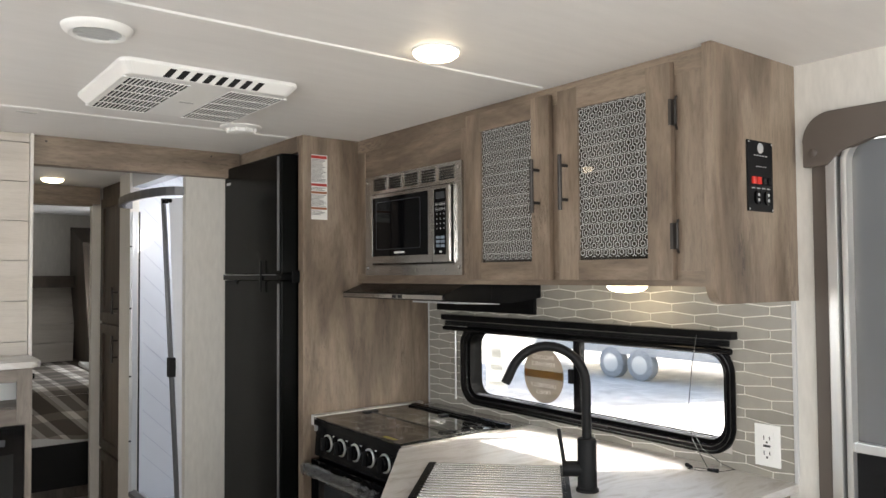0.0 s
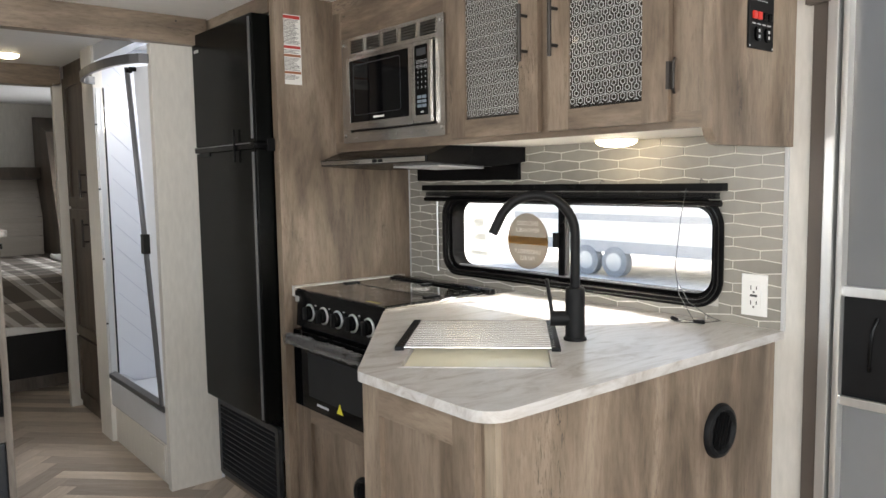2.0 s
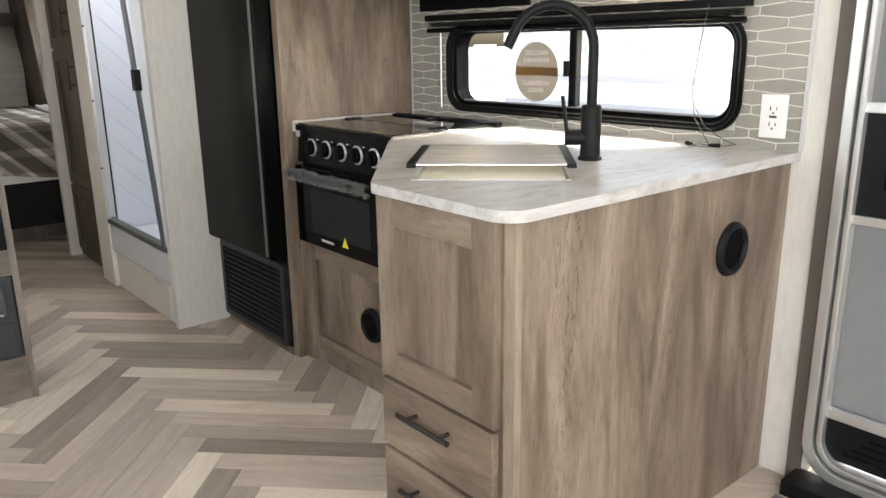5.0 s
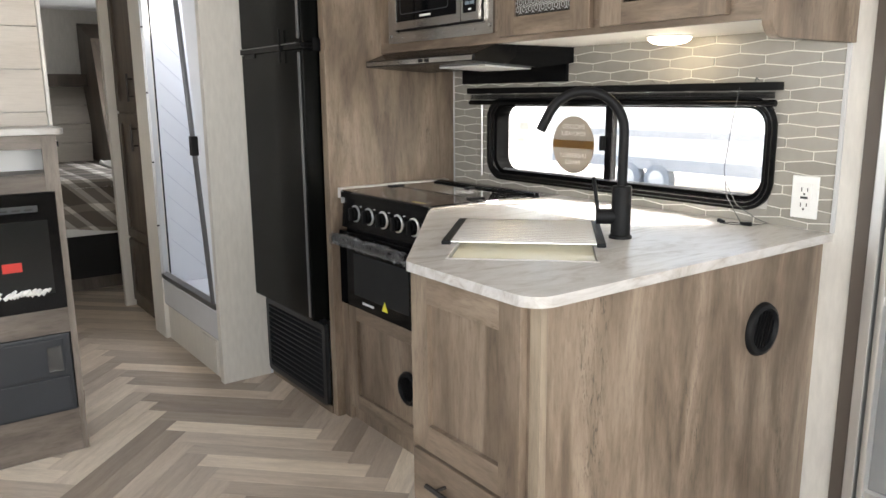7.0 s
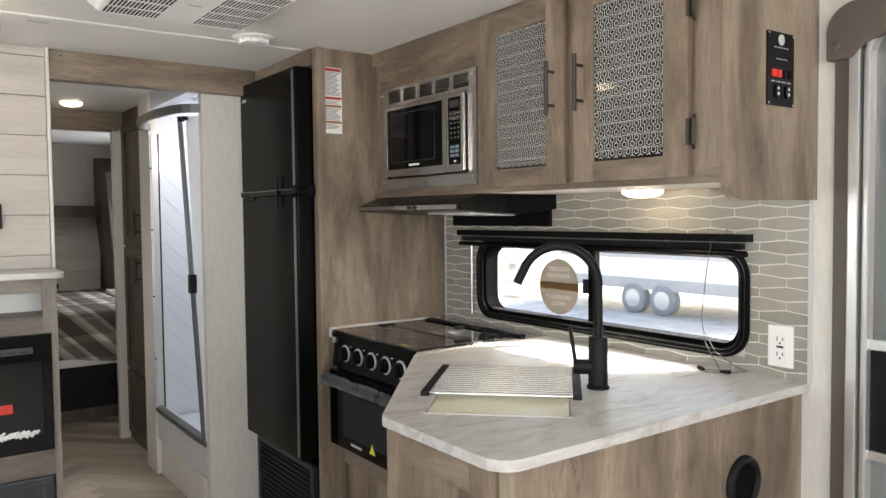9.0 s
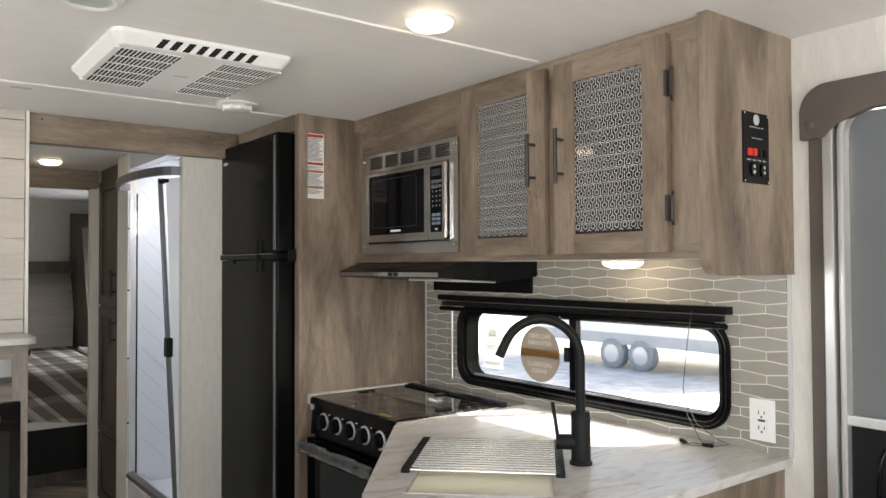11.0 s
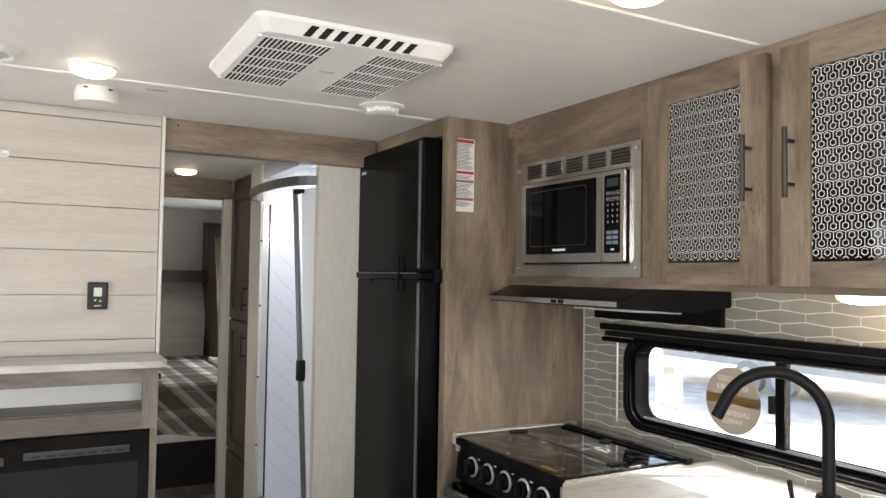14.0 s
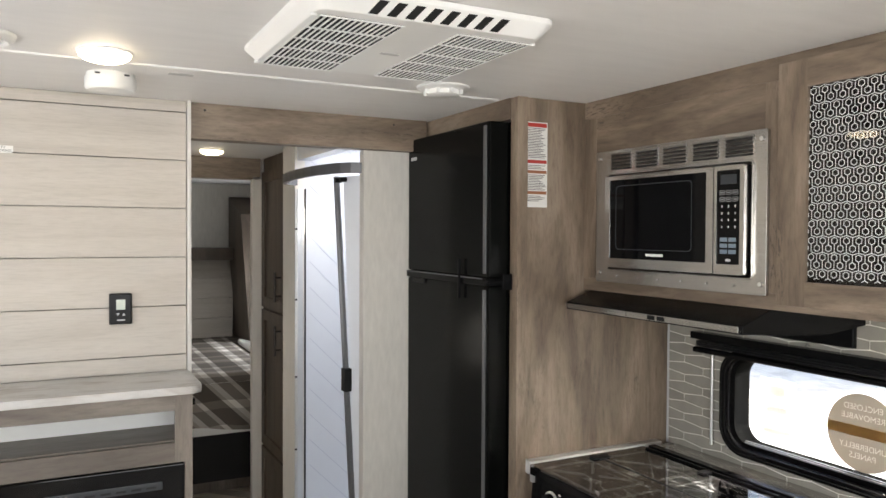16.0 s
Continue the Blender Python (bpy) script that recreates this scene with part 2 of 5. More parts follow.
def plank_mat(name="floor_plank", island=False):
    """Vinyl floor plank: object coordinates run along the plank, each plank with its own tone."""
    m, n, l, b = node_mat(name)
    tc = n.new("ShaderNodeTexCoord")
    info = n.new("ShaderNodeNewGeometry" if island else "ShaderNodeObjectInfo")
    rnd = "Random Per Island" if island else "Random"
    mp = n.new("ShaderNodeMapping")
    mp.inputs["Scale"].default_value = (0.9, 7, 1)
    cmb = n.new("ShaderNodeCombineXYZ")
    mul = n.new("ShaderNodeMath")
    mul.operation = "MULTIPLY"
    mul.inputs[1].default_value = 50
    l.new(info.outputs[rnd], mul.inputs[0])
    l.new(mul.outputs[0], cmb.inputs[0])
    l.new(mul.outputs[0], cmb.inputs[1])
    l.new(cmb.outputs[0], mp.inputs["Location"])
    l.new(tc.outputs["Object"], mp.inputs["Vector"])
    a = noise_tex(n, l, mp, 5, 5, 0.6, 0.6)
    f = noise_tex(n, l, mp, 40, 4, 0.6)
    tone = ramp(n, l, info.outputs[rnd], [(0.0, (0.30, 0.25, 0.205)), (0.3, (0.44, 0.375, 0.31)), (0.65, (0.58, 0.50, 0.415)), (0.82, (0.60, 0.515, 0.425)), (0.9, (0.78, 0.69, 0.57)), (1.0, (0.84, 0.75, 0.63))])
    v = ramp(n, l, a.outputs[0], [(0.3, (0.90, 0.88, 0.86)), (0.7, (1.2, 1.2, 1.2))])
    g = ramp(n, l, f.outputs[0], [(0.3, (0.85, 0.85, 0.85)), (0.6, (1, 1, 1))])
    c = mixc(n, l, "MULTIPLY", 1.0, tone.outputs[0], v.outputs[0])
    l.new(mixc(n, l, "MULTIPLY", 0.8, c, g.outputs[0]), b.inputs["Base Color"])
    b.inputs["Roughness"].default_value = 0.42
    add_bump(n, l, b, f.outputs[0], 0.08, 0.0006)
    return m


M_plank = plank_mat()
M_plank_far = plank_mat("floor_plank_far", True)


def plaid_mat():
    """Woven plaid in greys and white, bands along x and y at true size."""
    m, n, l, b = node_mat("plaid_cloth")
    geo = n.new("ShaderNodeNewGeometry")
    sep = n.new("ShaderNodeSeparateXYZ")
    l.new(geo.outputs["Position"], sep.inputs[0])

    def bands(axis, period):
        add = n.new("ShaderNodeMath")
        add.operation = "ADD"
        l.new(sep.outputs[axis], add.inputs[0])
        l.new(sep.outputs[2], add.inputs[1])
        dv = n.new("ShaderNodeMath")
        dv.operation = "DIVIDE"
        dv.inputs[1].default_value = period
        l.new(add.outputs[0], dv.inputs[0])
        fr = n.new("ShaderNodeMath")
        fr.operation = "FRACT"
        l.new(dv.outputs[0], fr.inputs[0])
        r = ramp(n, l, fr.outputs[0], [(0.0, (0.20, 0.175, 0.15)), (0.40, (0.62, 0.59, 0.55)), (0.5, (0.88, 0.86, 0.83)), (0.64, (0.34, 0.31, 0.28)), (0.88, (0.70, 0.67, 0.63))])
        r.color_ramp.interpolation = "CONSTANT"
        return r
    mp = grain_coords(n, l, (300, 300, 300))
    weave = noise_tex(n, l, mp, 1, 2)
    c = mixc(n, l, "MULTIPLY", 0.75, bands(0, 0.30).outputs[0], bands(1, 0.42).outputs[0])
    l.new(c, b.inputs["Base Color"])
    b.inputs["Roughness"].default_value = 0.9
    add_bump(n, l, b, weave.outputs[0], 0.3, 0.001)
    return m


M_plaid = plaid_mat()


# ---- builders ----
def bx(bm, x0, x1, y0, y1, z0, z1):
    v = [bm.verts.new((x, y, z)) for x in (x0, x1) for y in (y0, y1) for z in (z0, z1)]
    for q in ((0, 1, 3, 2), (4, 6, 7, 5), (0, 4, 5, 1), (2, 3, 7, 6), (0, 2, 6, 4), (1, 5, 7, 3)):
        bm.faces.new([v[k] for k in q])


def prism(bm, pts, axis, a, b):
    """A polygon of (u, v) pairs drawn out along an axis: x takes (y, z), y takes (x, z), z takes (x, y)."""
    put = {"x": lambda u, v, w: (w, u, v), "y": lambda u, v, w: (u, w, v), "z": lambda u, v, w: (u, v, w)}[axis]
    lo = [bm.verts.new(put(u, v, a)) for u, v in pts]
    hi = [bm.verts.new(put(u, v, b)) for u, v in pts]
    bm.faces.new(lo), bm.faces.new(hi[::-1])
    for k in range(len(pts)):
        j = (k + 1) % len(pts)
        bm.faces.new((lo[k], hi[k], hi[j], lo[j]))


def cyl(bm, p0, p1, r0, r1=None, seg=20):
    p0, p1 = Vector(p0), Vector(p1)
    q = (p1 - p0).to_track_quat("Z", "Y")
    r1 = r0 if r1 is None else r1
    ring = [[bm.verts.new(p + q @ Vector((r * math.cos(2 * math.pi * k / seg), r * math.sin(2 * math.pi * k / seg), 0))) for k in range(seg)] for p, r in ((p0, r0), (p1, r1))]
    bm.faces.new(ring[0][::-1]), bm.faces.new(ring[1])
    for k in range(seg):
        j = (k + 1) % seg
        bm.faces.new((ring[0][k], ring[0][j], ring[1][j], ring[1][k]))


def tube(bm, pts, r, seg=12):
    pts = [Vector(p) for p in pts]
    rings = []
    q0 = None
    for k, p in enumerate(pts):
        d = (pts[min(k + 1, len(pts) - 1)] - pts[max(k - 1, 0)]).normalized()
        if q0 is None:
            q = d.to_track_quat("Z", "Y")
        else:
            q = d_old.rotation_difference(d) @ q0
        q0, d_old = q, d
        rings.append([bm.verts.new(p + q @ Vector((r * math.cos(2 * math.pi * i / seg), r * math.sin(2 * math.pi * i / seg), 0))) for i in range(seg)])
    bm.faces.new(rings[0][::-1]), bm.faces.new(rings[-1])
    for a, b in zip(rings, rings[1:]):
        for i in range(seg):
            j = (i + 1) % seg
            bm.faces.new((a[i], a[j], b[j], b[i]))


def lathe(bm, c, profile, axis="z", seg=32, cap=True):
    """Profile of (radius, height) pairs turned about an axis through c."""
    rings = []
    for r, hgt in profile:
        ring = []
        for k in range(seg):
            u, v = r * math.cos(2 * math.pi * k / seg), r * math.sin(2 * math.pi * k / seg)
            off = {"z": (u, v, hgt), "x": (hgt, u, v), "y": (u, hgt, v)}[axis]
            ring.append(bm.verts.new(Vector(c) + Vector(off)))
        rings.append(ring)
    for a, b in zip(rings, rings[1:]):
        for i in range(seg):
            j = (i + 1) % seg
            bm.faces.new((a[i], a[j], b[j], b[i]))
    if cap:
        bm.faces.new(rings[0][::-1]), bm.faces.new(rings[-1])


def rrect(u0, u1, v0, v1, r, n=6):
    pts = []
    for cu, cv, a0 in ((u1 - r, v1 - r, 0), (u0 + r, v1 - r, 90), (u0 + r, v0 + r, 180), (u1 - r, v0 + r, 270)):
        for k in range(n + 1):
            a = radians(a0 + 90 * k / n)
            pts.append((cu + r * math.cos(a), cv + r * math.sin(a)))
    return pts


def ring_prism(bm, outer, inner, axis, a, b):
    """A frame between two outlines of equal count, drawn out along an axis."""
    put = {"x": lambda u, v, w: (w, u, v), "y": lambda u, v, w: (u, w, v), "z": lambda u, v, w: (u, v, w)}[axis]
    loops = [[bm.verts.new(put(u, v, w)) for u, v in pts] for pts, w in ((outer, a), (outer, b), (inner, b), (inner, a))]
    for k in range(4):
        p, q = loops[k], loops[(k + 1) % 4]
        for i in range(len(p)):
            j = (i + 1) % len(p)
            bm.faces.new((p[i], p[j], q[j], q[i]))


def thing(name, loc, label, category, group="", kind=""):
    ob = new(name)
    ob.location = loc
    ob.empty_display_size = 0.05
    return tagged(ob, label, category, group, kind)


def world_loc(ob):
    p = Vector((0, 0, 0))
    while ob:
        p += ob.location
        ob = ob.parent
    return p


def finish(bm, bev, smooth):
    bmesh.ops.recalc_face_normals(bm, faces=bm.faces)
    if bev:
        bmesh.ops.bevel(bm, geom=[e for e in bm.edges if len(e.link_faces) == 2 and e.calc_face_angle(0) > 0.6], offset=bev, segments=2, affect="EDGES", profile=0.7, clamp_overlap=True)
    if smooth:
        for f in bm.faces:
            f.smooth = True


def part(name, bm, mat, parent=None, label="", bev=0.0, smooth=False):
    """Links a bmesh drawn in world metres as one mesh under a thing or a part."""
    finish(bm, bev, smooth)
    if parent is not None:
        bmesh.ops.translate(bm, verts=bm.verts, vec=-world_loc(parent))
    me = bpy.data.meshes.new(name)
    bm.to_mesh(me)
    bm.free()
    me.materials.append(mat)
    if smooth:
        me.set_sharp_from_angle(angle=radians(40))
    ob = new(name, me)
    ob.parent = parent
    if label:
        ob["label"] = label
    return ob


def boxes(name, list_of, mat, parent=None, bev=0.0015, label=""):
    bm = bmesh.new()
    for b in list_of:
        bx(bm, *b)
    return part(name, bm, mat, parent, label, bev)


def each(name, list_of, mat, parent=None, bev=0.0015, label=""):
    """One part for every box."""
    return [boxes(name, [b], mat, parent, bev, label) for b in list_of]


CROSS = {}


def frame_door(name, x0, x1, y0, y1, z0, z1, g0, g1, h0, h1, mat, parent, bev=0.0015, label=""):
    """A door leaf of two stiles and two rails round one opening; the rails' grain lies level."""
    bm = bmesh.new()
    ys, zs = (y0, g0, g1, y1), (z0, h0, h1, z1)
    grid = [[[bm.verts.new((x, y, z)) for z in zs] for y in ys] for x in (x0, x1)]
    cells = [(a, b) for a in range(3) for b in range(3) if (a, b) != (1, 1)]
    for a, b in cells:
        for side in grid:
            bm.faces.new((side[a][b], side[a + 1][b], side[a + 1][b + 1], side[a][b + 1]))
        for da, db, e in ((-1, 0, ((0, 0), (0, 1))), (1, 0, ((1, 0), (1, 1))), (0, -1, ((0, 0), (1, 0))), (0, 1, ((0, 1), (1, 1)))):
            if (a + da, b + db) not in cells:
                p, q = [(a + u, b + v) for u, v in e]
                bm.faces.new((grid[0][p[0]][p[1]], grid[0][q[0]][q[1]], grid[1][q[0]][q[1]], grid[1][p[0]][p[1]]))
    ob = part(name, bm, mat, parent, label, 0.0009)
    if mat.name in CROSS:
        ob.data.materials.append(CROSS[mat.name])
        base = world_loc(ob)
        for f in ob.data.polygons:
            if g0 < f.center.y + base.y < g1 and not h0 < f.center.z + base.z < h1:
                f.material_index = 1
    return ob


def struct(name, list_of, mat, label, category, bev=0.0):
    ob = boxes(name, list_of, mat, None, bev)
    return tagged(ob, label, category, "", "structure")


def bar_handle(parent, p, axis, length, out, name="handle"):
    """A bar pull with two posts; p is the middle on the surface, out the way off it."""
    d = {"y": Vector((0, 1, 0)), "z": Vector((0, 0, 1))}[axis]
    o, p = Vector(out), Vector(p)
    bm = bmesh.new()
    cyl(bm, p + o * 0.03 - d * length / 2, p + o * 0.03 + d * length / 2, 0.006, seg=14)
    for s in (-0.31, 0.31):
        cyl(bm, p + d * length * s, p + o * 0.03 + d * length * s, 0.0045, seg=10)
    return part(name, bm, M_bronze, parent, "dark bronze bar handle", smooth=True)


CROSS[M_wood.name] = M_wood_y


# ---- structure ----
CEIL, WALL, CT = 2.008, 1.957, 0.913
struct("floor_base", [(-0.96, 2.02, -2.26, 7.3, -0.05, -0.006)], M_dark, "dark subfloor under the vinyl planks", "floor")
struct("wall_east", [
    (WALL, 2.02, -2.26, 0.30, 0, CEIL), (WALL, 2.02, 0.905, 1.215, 0, CEIL), (WALL, 2.02, 0.30, 0.905, 1.85, CEIL), (WALL, 2.02, 0.30, 0.905, 0, 0.045),
    (WALL, 2.02, 1.215, 2.365, 0, 0.975), (WALL, 2.02, 1.215, 2.365, 1.245, CEIL), (WALL, 2.02, 2.365, 7.3, 0, CEIL)],
    M_wallpaper, "cream linen-textured wallpapered side wall", "wall")
# unseen wall; its opening from y -1.3 to 0.1 is added for the fill lamp
struct("wall_west", [(-0.96, -0.90, -2.26, -1.3, 0, CEIL), (-0.96, -0.90, -1.3, 0.1, 0, 0.98), (-0.96, -0.90, -1.3, 0.1, 1.62, CEIL), (-0.96, -0.90, 0.1, 1.7, 0, CEIL), (-0.96, -0.90, 2.8, 7.3, 0, CEIL), (-0.96, -0.90, 1.7, 2.8, 0, 1.0), (-0.96, -0.90, 1.7, 2.8, 1.8, CEIL)],
       M_wallpaper, "cream wallpapered side wall with window openings", "wall")
struct("wall_south", [(-0.90, 0.0, -2.26, -2.2, 0, CEIL), (1.4, WALL, -2.26, -2.2, 0, CEIL), (0.0, 1.4, -2.26, -2.2, 0, 0.95), (0.0, 1.4, -2.26, -2.2, 1.66, CEIL)],
       M_wallpaper, "cream wallpapered rear wall with a window opening", "wall")
struct("wall_north", [(-0.90, 0.503, 3.215, 3.27, 0, CEIL)], M_wallpaper, "partition wall behind the whitewashed boards", "wall")
struct("wall_corridor", [(0.25, 0.30, 3.27, 4.93, 0, CEIL)], M_wallpaper, "cream corridor wall", "wall")
struct("wall_bedroom", [(-0.90, 0.58, 4.93, 4.98, 0, CEIL), (1.16, WALL, 4.93, 4.98, 0, CEIL)], M_wallpaper, "partition between corridor and bedroom", "wall")
struct("wall_bedroom_end", [(-0.90, WALL, 7.24, 7.3, 0, CEIL)], M_wallpaper, "far end wall of the bedroom", "wall")
struct("ceiling", [(-0.96, 2.02, -2.26, 3.4, CEIL, 2.05), (-0.96, 1.34, 3.4, 3.92, CEIL, 2.05), (1.70, 2.02, 3.4, 3.92, CEIL, 2.05), (-0.96, 2.02, 3.92, 7.3, CEIL, 2.05)],
       M_ceil, "off-white textured panel ceiling", "ceiling")
for k, (y, xr) in enumerate(((1.562, 1.575), (2.712, 1.33))):
    bm = bmesh.new()
    prism(bm, [(y - 0.013, CEIL), (y - 0.009, CEIL - 0.004), (y + 0.009, CEIL - 0.004), (y + 0.013, CEIL)], "x", -0.9, xr)
    tagged(part("trim_ceiling_%d" % (k + 1), bm, M_white), "white batten over a ceiling joint", "trim", "ceiling battens", "structure")
# beam over the passage and the passage header
struct("beam", [(0.515, 1.335, 3.205, 3.225, 1.896, CEIL), (0.515, 1.335, 3.225, 3.27, 1.896, 1.908)], M_wood_x, "brown wood-look fascia beam above the passage", "beam", 0.001)
bm = bmesh.new()
for x in (0.560, 1.205):
    cyl(bm, (x, 3.2045, CEIL - 0.022), (x, 3.206, CEIL - 0.022), 0.004, seg=10)
tagged(part("trim_screws", bm, M_bronze), "small dark screws in the beam", "screw", "", "structure")
struct("trim_board_end", [(0.503, 0.515, 3.18, 3.272, 0, CEIL)], M_trim, "cream corner trim at the board wall", "trim", 0.002)

# ---- white-washed board wall ----
board_wall = thing("board_wall", (0, 3.2, 1.17), "whitewashed horizontal shiplap boards on the partition", "wall panel", "", "structure")
zs = [1.175, 1.226, 1.377, 1.527, 1.676, 1.824, 1.972, CEIL]
for a, b in zip(zs, zs[1:]):
    boxes("board", [(-0.90, 0.501, 3.192, 3.215, a + 0.0015, b - 0.0015)], M_shiplap, board_wall, 0.0012)

# ---- partition post, shower and corridor ----
struct("partition_post", [(1.110, 1.335, 3.25, 3.29, 0, 1.896)], M_wallpaper, "cream linen-textured partition end beside the fridge", "wall", 0.002)
PASSAGE = set(bpy.data.objects)
struct("trim_shower_jamb", [(1.128, 1.175, 4.092, 4.29, 0, CEIL)], M_trim, "cream trim post between shower and wardrobe", "trim", 0.002)
struct("trim_shower_header", [(1.14, 1.20, 3.29, 4.092, 1.93, CEIL)], M_shower, "white shower header", "trim")
for side, slab in (("back", (1.175, 1.90, 4.10, 4.14, 0, CEIL)), ("side", (1.90, WALL, 3.27, 4.10, 0, CEIL)), ("near", (1.335, 1.90, 3.255, 3.295, 0, CEIL))):
    struct("wall_shower_" + side, [slab], M_shower, "white acrylic shower surround", "wall")
grooves = bmesh.new()
for k in range(15):
    z = 0.42 + 0.117 * k
    prism(grooves, [(1.20, z + 0.112), (1.20, z + 0.117), (1.40, z - 0.083), (1.40, z - 0.088)], "y", 4.0985, 4.102)
tagged(part("trim_shower_grooves", grooves, M_groove), "slanted grooves in the white shower panel", "groove", "", "structure")

shower = thing("shower_enclosure", (1.2, 3.66, 0.0), "white shower pan with grey threshold and retractable screen", "shower")
bm = bmesh.new()
prism(bm, [(1.145, 0.185), (1.135, 0.20), (1.135, 0.325), (1.15, 0.345), (1.20, 0.345), (1.22, 0.30), (1.90, 0.285), (1.90, 0.185)], "y", 3.29, 4.092)
part("pan", bm, M_shower, shower, "white shower pan", 0.003)
bm = bmesh.new()
prism(bm, [(1.128, 0.338), (1.128, 0.362), (1.152, 0.372), (1.168, 0.362), (1.168, 0.346), (1.15, 0.345)], "y", 3.29, 4.09)
part("threshold", bm, M_greyrail, shower, "grey metal threshold", 0.001)
boxes("base_panel", [(1.15, 1.165, 3.29, 4.092, 0.0, 0.185)], M_trim, shower)
boxes("access_hatch", [(1.144, 1.15, 3.36, 3.55, 0.012, 0.170)], M_trim, shower, 0.001, "cream access hatch")
bm = bmesh.new()
for y, z in ((3.375, 0.09), (3.535, 0.09)):
    cyl(bm, (1.1435, y, z), (1.145, y, z), 0.004, seg=8)
part("screw", bm, M_white, shower)["kind"] = "stuff"
boxes("side_jamb", [(1.134, 1.160, 4.068, 4.092, 0.36, 1.80), (1.126, 1.134, 4.078, 4.086, 0.36, 1.80)], M_alu, shower, 0.001, "aluminium side channel")
boxes("seal", [(1.165, 1.172, 4.061, 4.067, 0.36, 1.80)], M_dark, shower, 0)
bm = bmesh.new()
for z in (0.62, 0.95, 1.3, 1.62):
    cyl(bm, (1.1245, 4.073, z), (1.134, 4.073, z), 0.004, seg=8)
part("jamb_screw", bm, M_dark, shower)["kind"] = "stuff"
arc = []
for k in range(15):
    a = math.pi * k / 14
    arc.append((1.135 - 0.115 * math.sin(a) ** 0.8, 3.68 - 0.405 * math.cos(a), 1.835))
bm = bmesh.new()
rings = []
for k, (x, y, z) in enumerate(arc):
    d = (Vector(arc[min(k + 1, 14)]) - Vector(arc[max(k - 1, 0)])).normalized()
    o = Vector((-d.y, d.x, 0)) * 0.009
    rings.append([bm.verts.new(Vector((x, y, z)) + o * s + Vector((0, 0, h))) for s, h in ((-1, -0.019), (1, -0.019), (1, 0.019), (-1, 0.019))])
for a, b in zip(rings, rings[1:]):
    for i in range(4):
        bm.faces.new((a[i], b[i], b[(i + 1) % 4], a[(i + 1) % 4]))
bm.faces.new(rings[0]), bm.faces.new(rings[-1])
part("curved_rail", bm, M_greyrail, shower, "curved dark grey shower rail", 0.003)
bm = bmesh.new()
for y in (3.335, 3.385):
    cyl(bm, (1.075, y, 1.796), (1.10, y, 1.796), 0.009, seg=12)
part("roller", bm, M_matte, shower, "small black rollers")["kind"] = "stuff"
bm = bmesh.new()
top, bot = Vector((1.085, 3.40, 1.81)), Vector((1.128, 3.305, 0.37))
tube(bm, [bot, bot.lerp(top, 0.5), top], 0.011, 8)
part("pull_bar", bm, M_greyrail, shower, "slanting grey pull bar", smooth=True)
mid = bot.lerp(top, 0.485)
boxes("latch", [(mid.x - 0.015, mid.x + 0.013, mid.y - 0.024, mid.y + 0.014, mid.z - 0.042, mid.z + 0.042)], M_matte, shower, 0.004, "black latch")
bm = bmesh.new()
rows = []
for k in range(9):
    f = k / 8
    rows.append((bm.verts.new((bot.x + 0.005 + (0.02 if k % 2 else 0), bot.y - 0.01 - 0.01 * f, bot.z)), bm.verts.new((top.x + 0.02 + 0.035 * f + (0.018 if k % 2 else 0), top.y - 0.015 - 0.10 * f, top.z))))
for a, b in zip(rows, rows[1:]):
    bm.faces.new((a[0], b[0], b[1], a[1]))
screen = part("pleated_screen", bm, M_shower, shower, "white pleated screen")
screen.modifiers.new("thick", "SOLIDIFY").thickness = 0.002


def shaker(parent, x, y0, y1, z0, z1, mat, out=-1, name="door", rail=0.055, panel=None, label=""):
    """A shaker door in a plane of x, facing out: four rails round a sunk panel."""
    xa, xb = sorted((x, x + 0.018 * out))
    d = frame_door(name, xa, xb, y0, y1, z0, z1, y0 + rail, y1 - rail, z0 + rail, z1 - rail, mat, parent, 0.0015, label)
    xp, xq = sorted((x + 0.001 * out, x + 0.005 * out))
    boxes("door_panel", [(xp, xq, y0 + rail - 0.004, y1 - rail + 0.004, z0 + rail - 0.004, z1 - rail + 0.004)], panel or mat, d, 0)
    return d


wardrobe = thing("wardrobe", (1.5, 4.58, 0), "dark brown built-in wardrobe with shaker doors in the passage", "wardrobe")
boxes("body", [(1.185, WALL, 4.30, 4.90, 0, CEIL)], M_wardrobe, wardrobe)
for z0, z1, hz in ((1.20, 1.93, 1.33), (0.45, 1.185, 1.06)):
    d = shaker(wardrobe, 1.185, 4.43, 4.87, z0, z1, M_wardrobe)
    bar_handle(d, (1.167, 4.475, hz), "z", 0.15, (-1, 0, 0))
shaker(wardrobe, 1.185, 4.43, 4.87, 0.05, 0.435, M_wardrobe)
struct("trim_bedroom_jamb", [(1.140, 1.20, 4.90, 4.95, 0, CEIL - 0.1)], M_trim, "cream jamb of the bedroom doorway", "trim", 0.002)
struct("trim_bedroom_header", [(0.54, 1.185, 4.90, 4.985, 1.893, CEIL)], M_wood_x, "brown wood-look header of the bedroom doorway", "trim", 0.002)

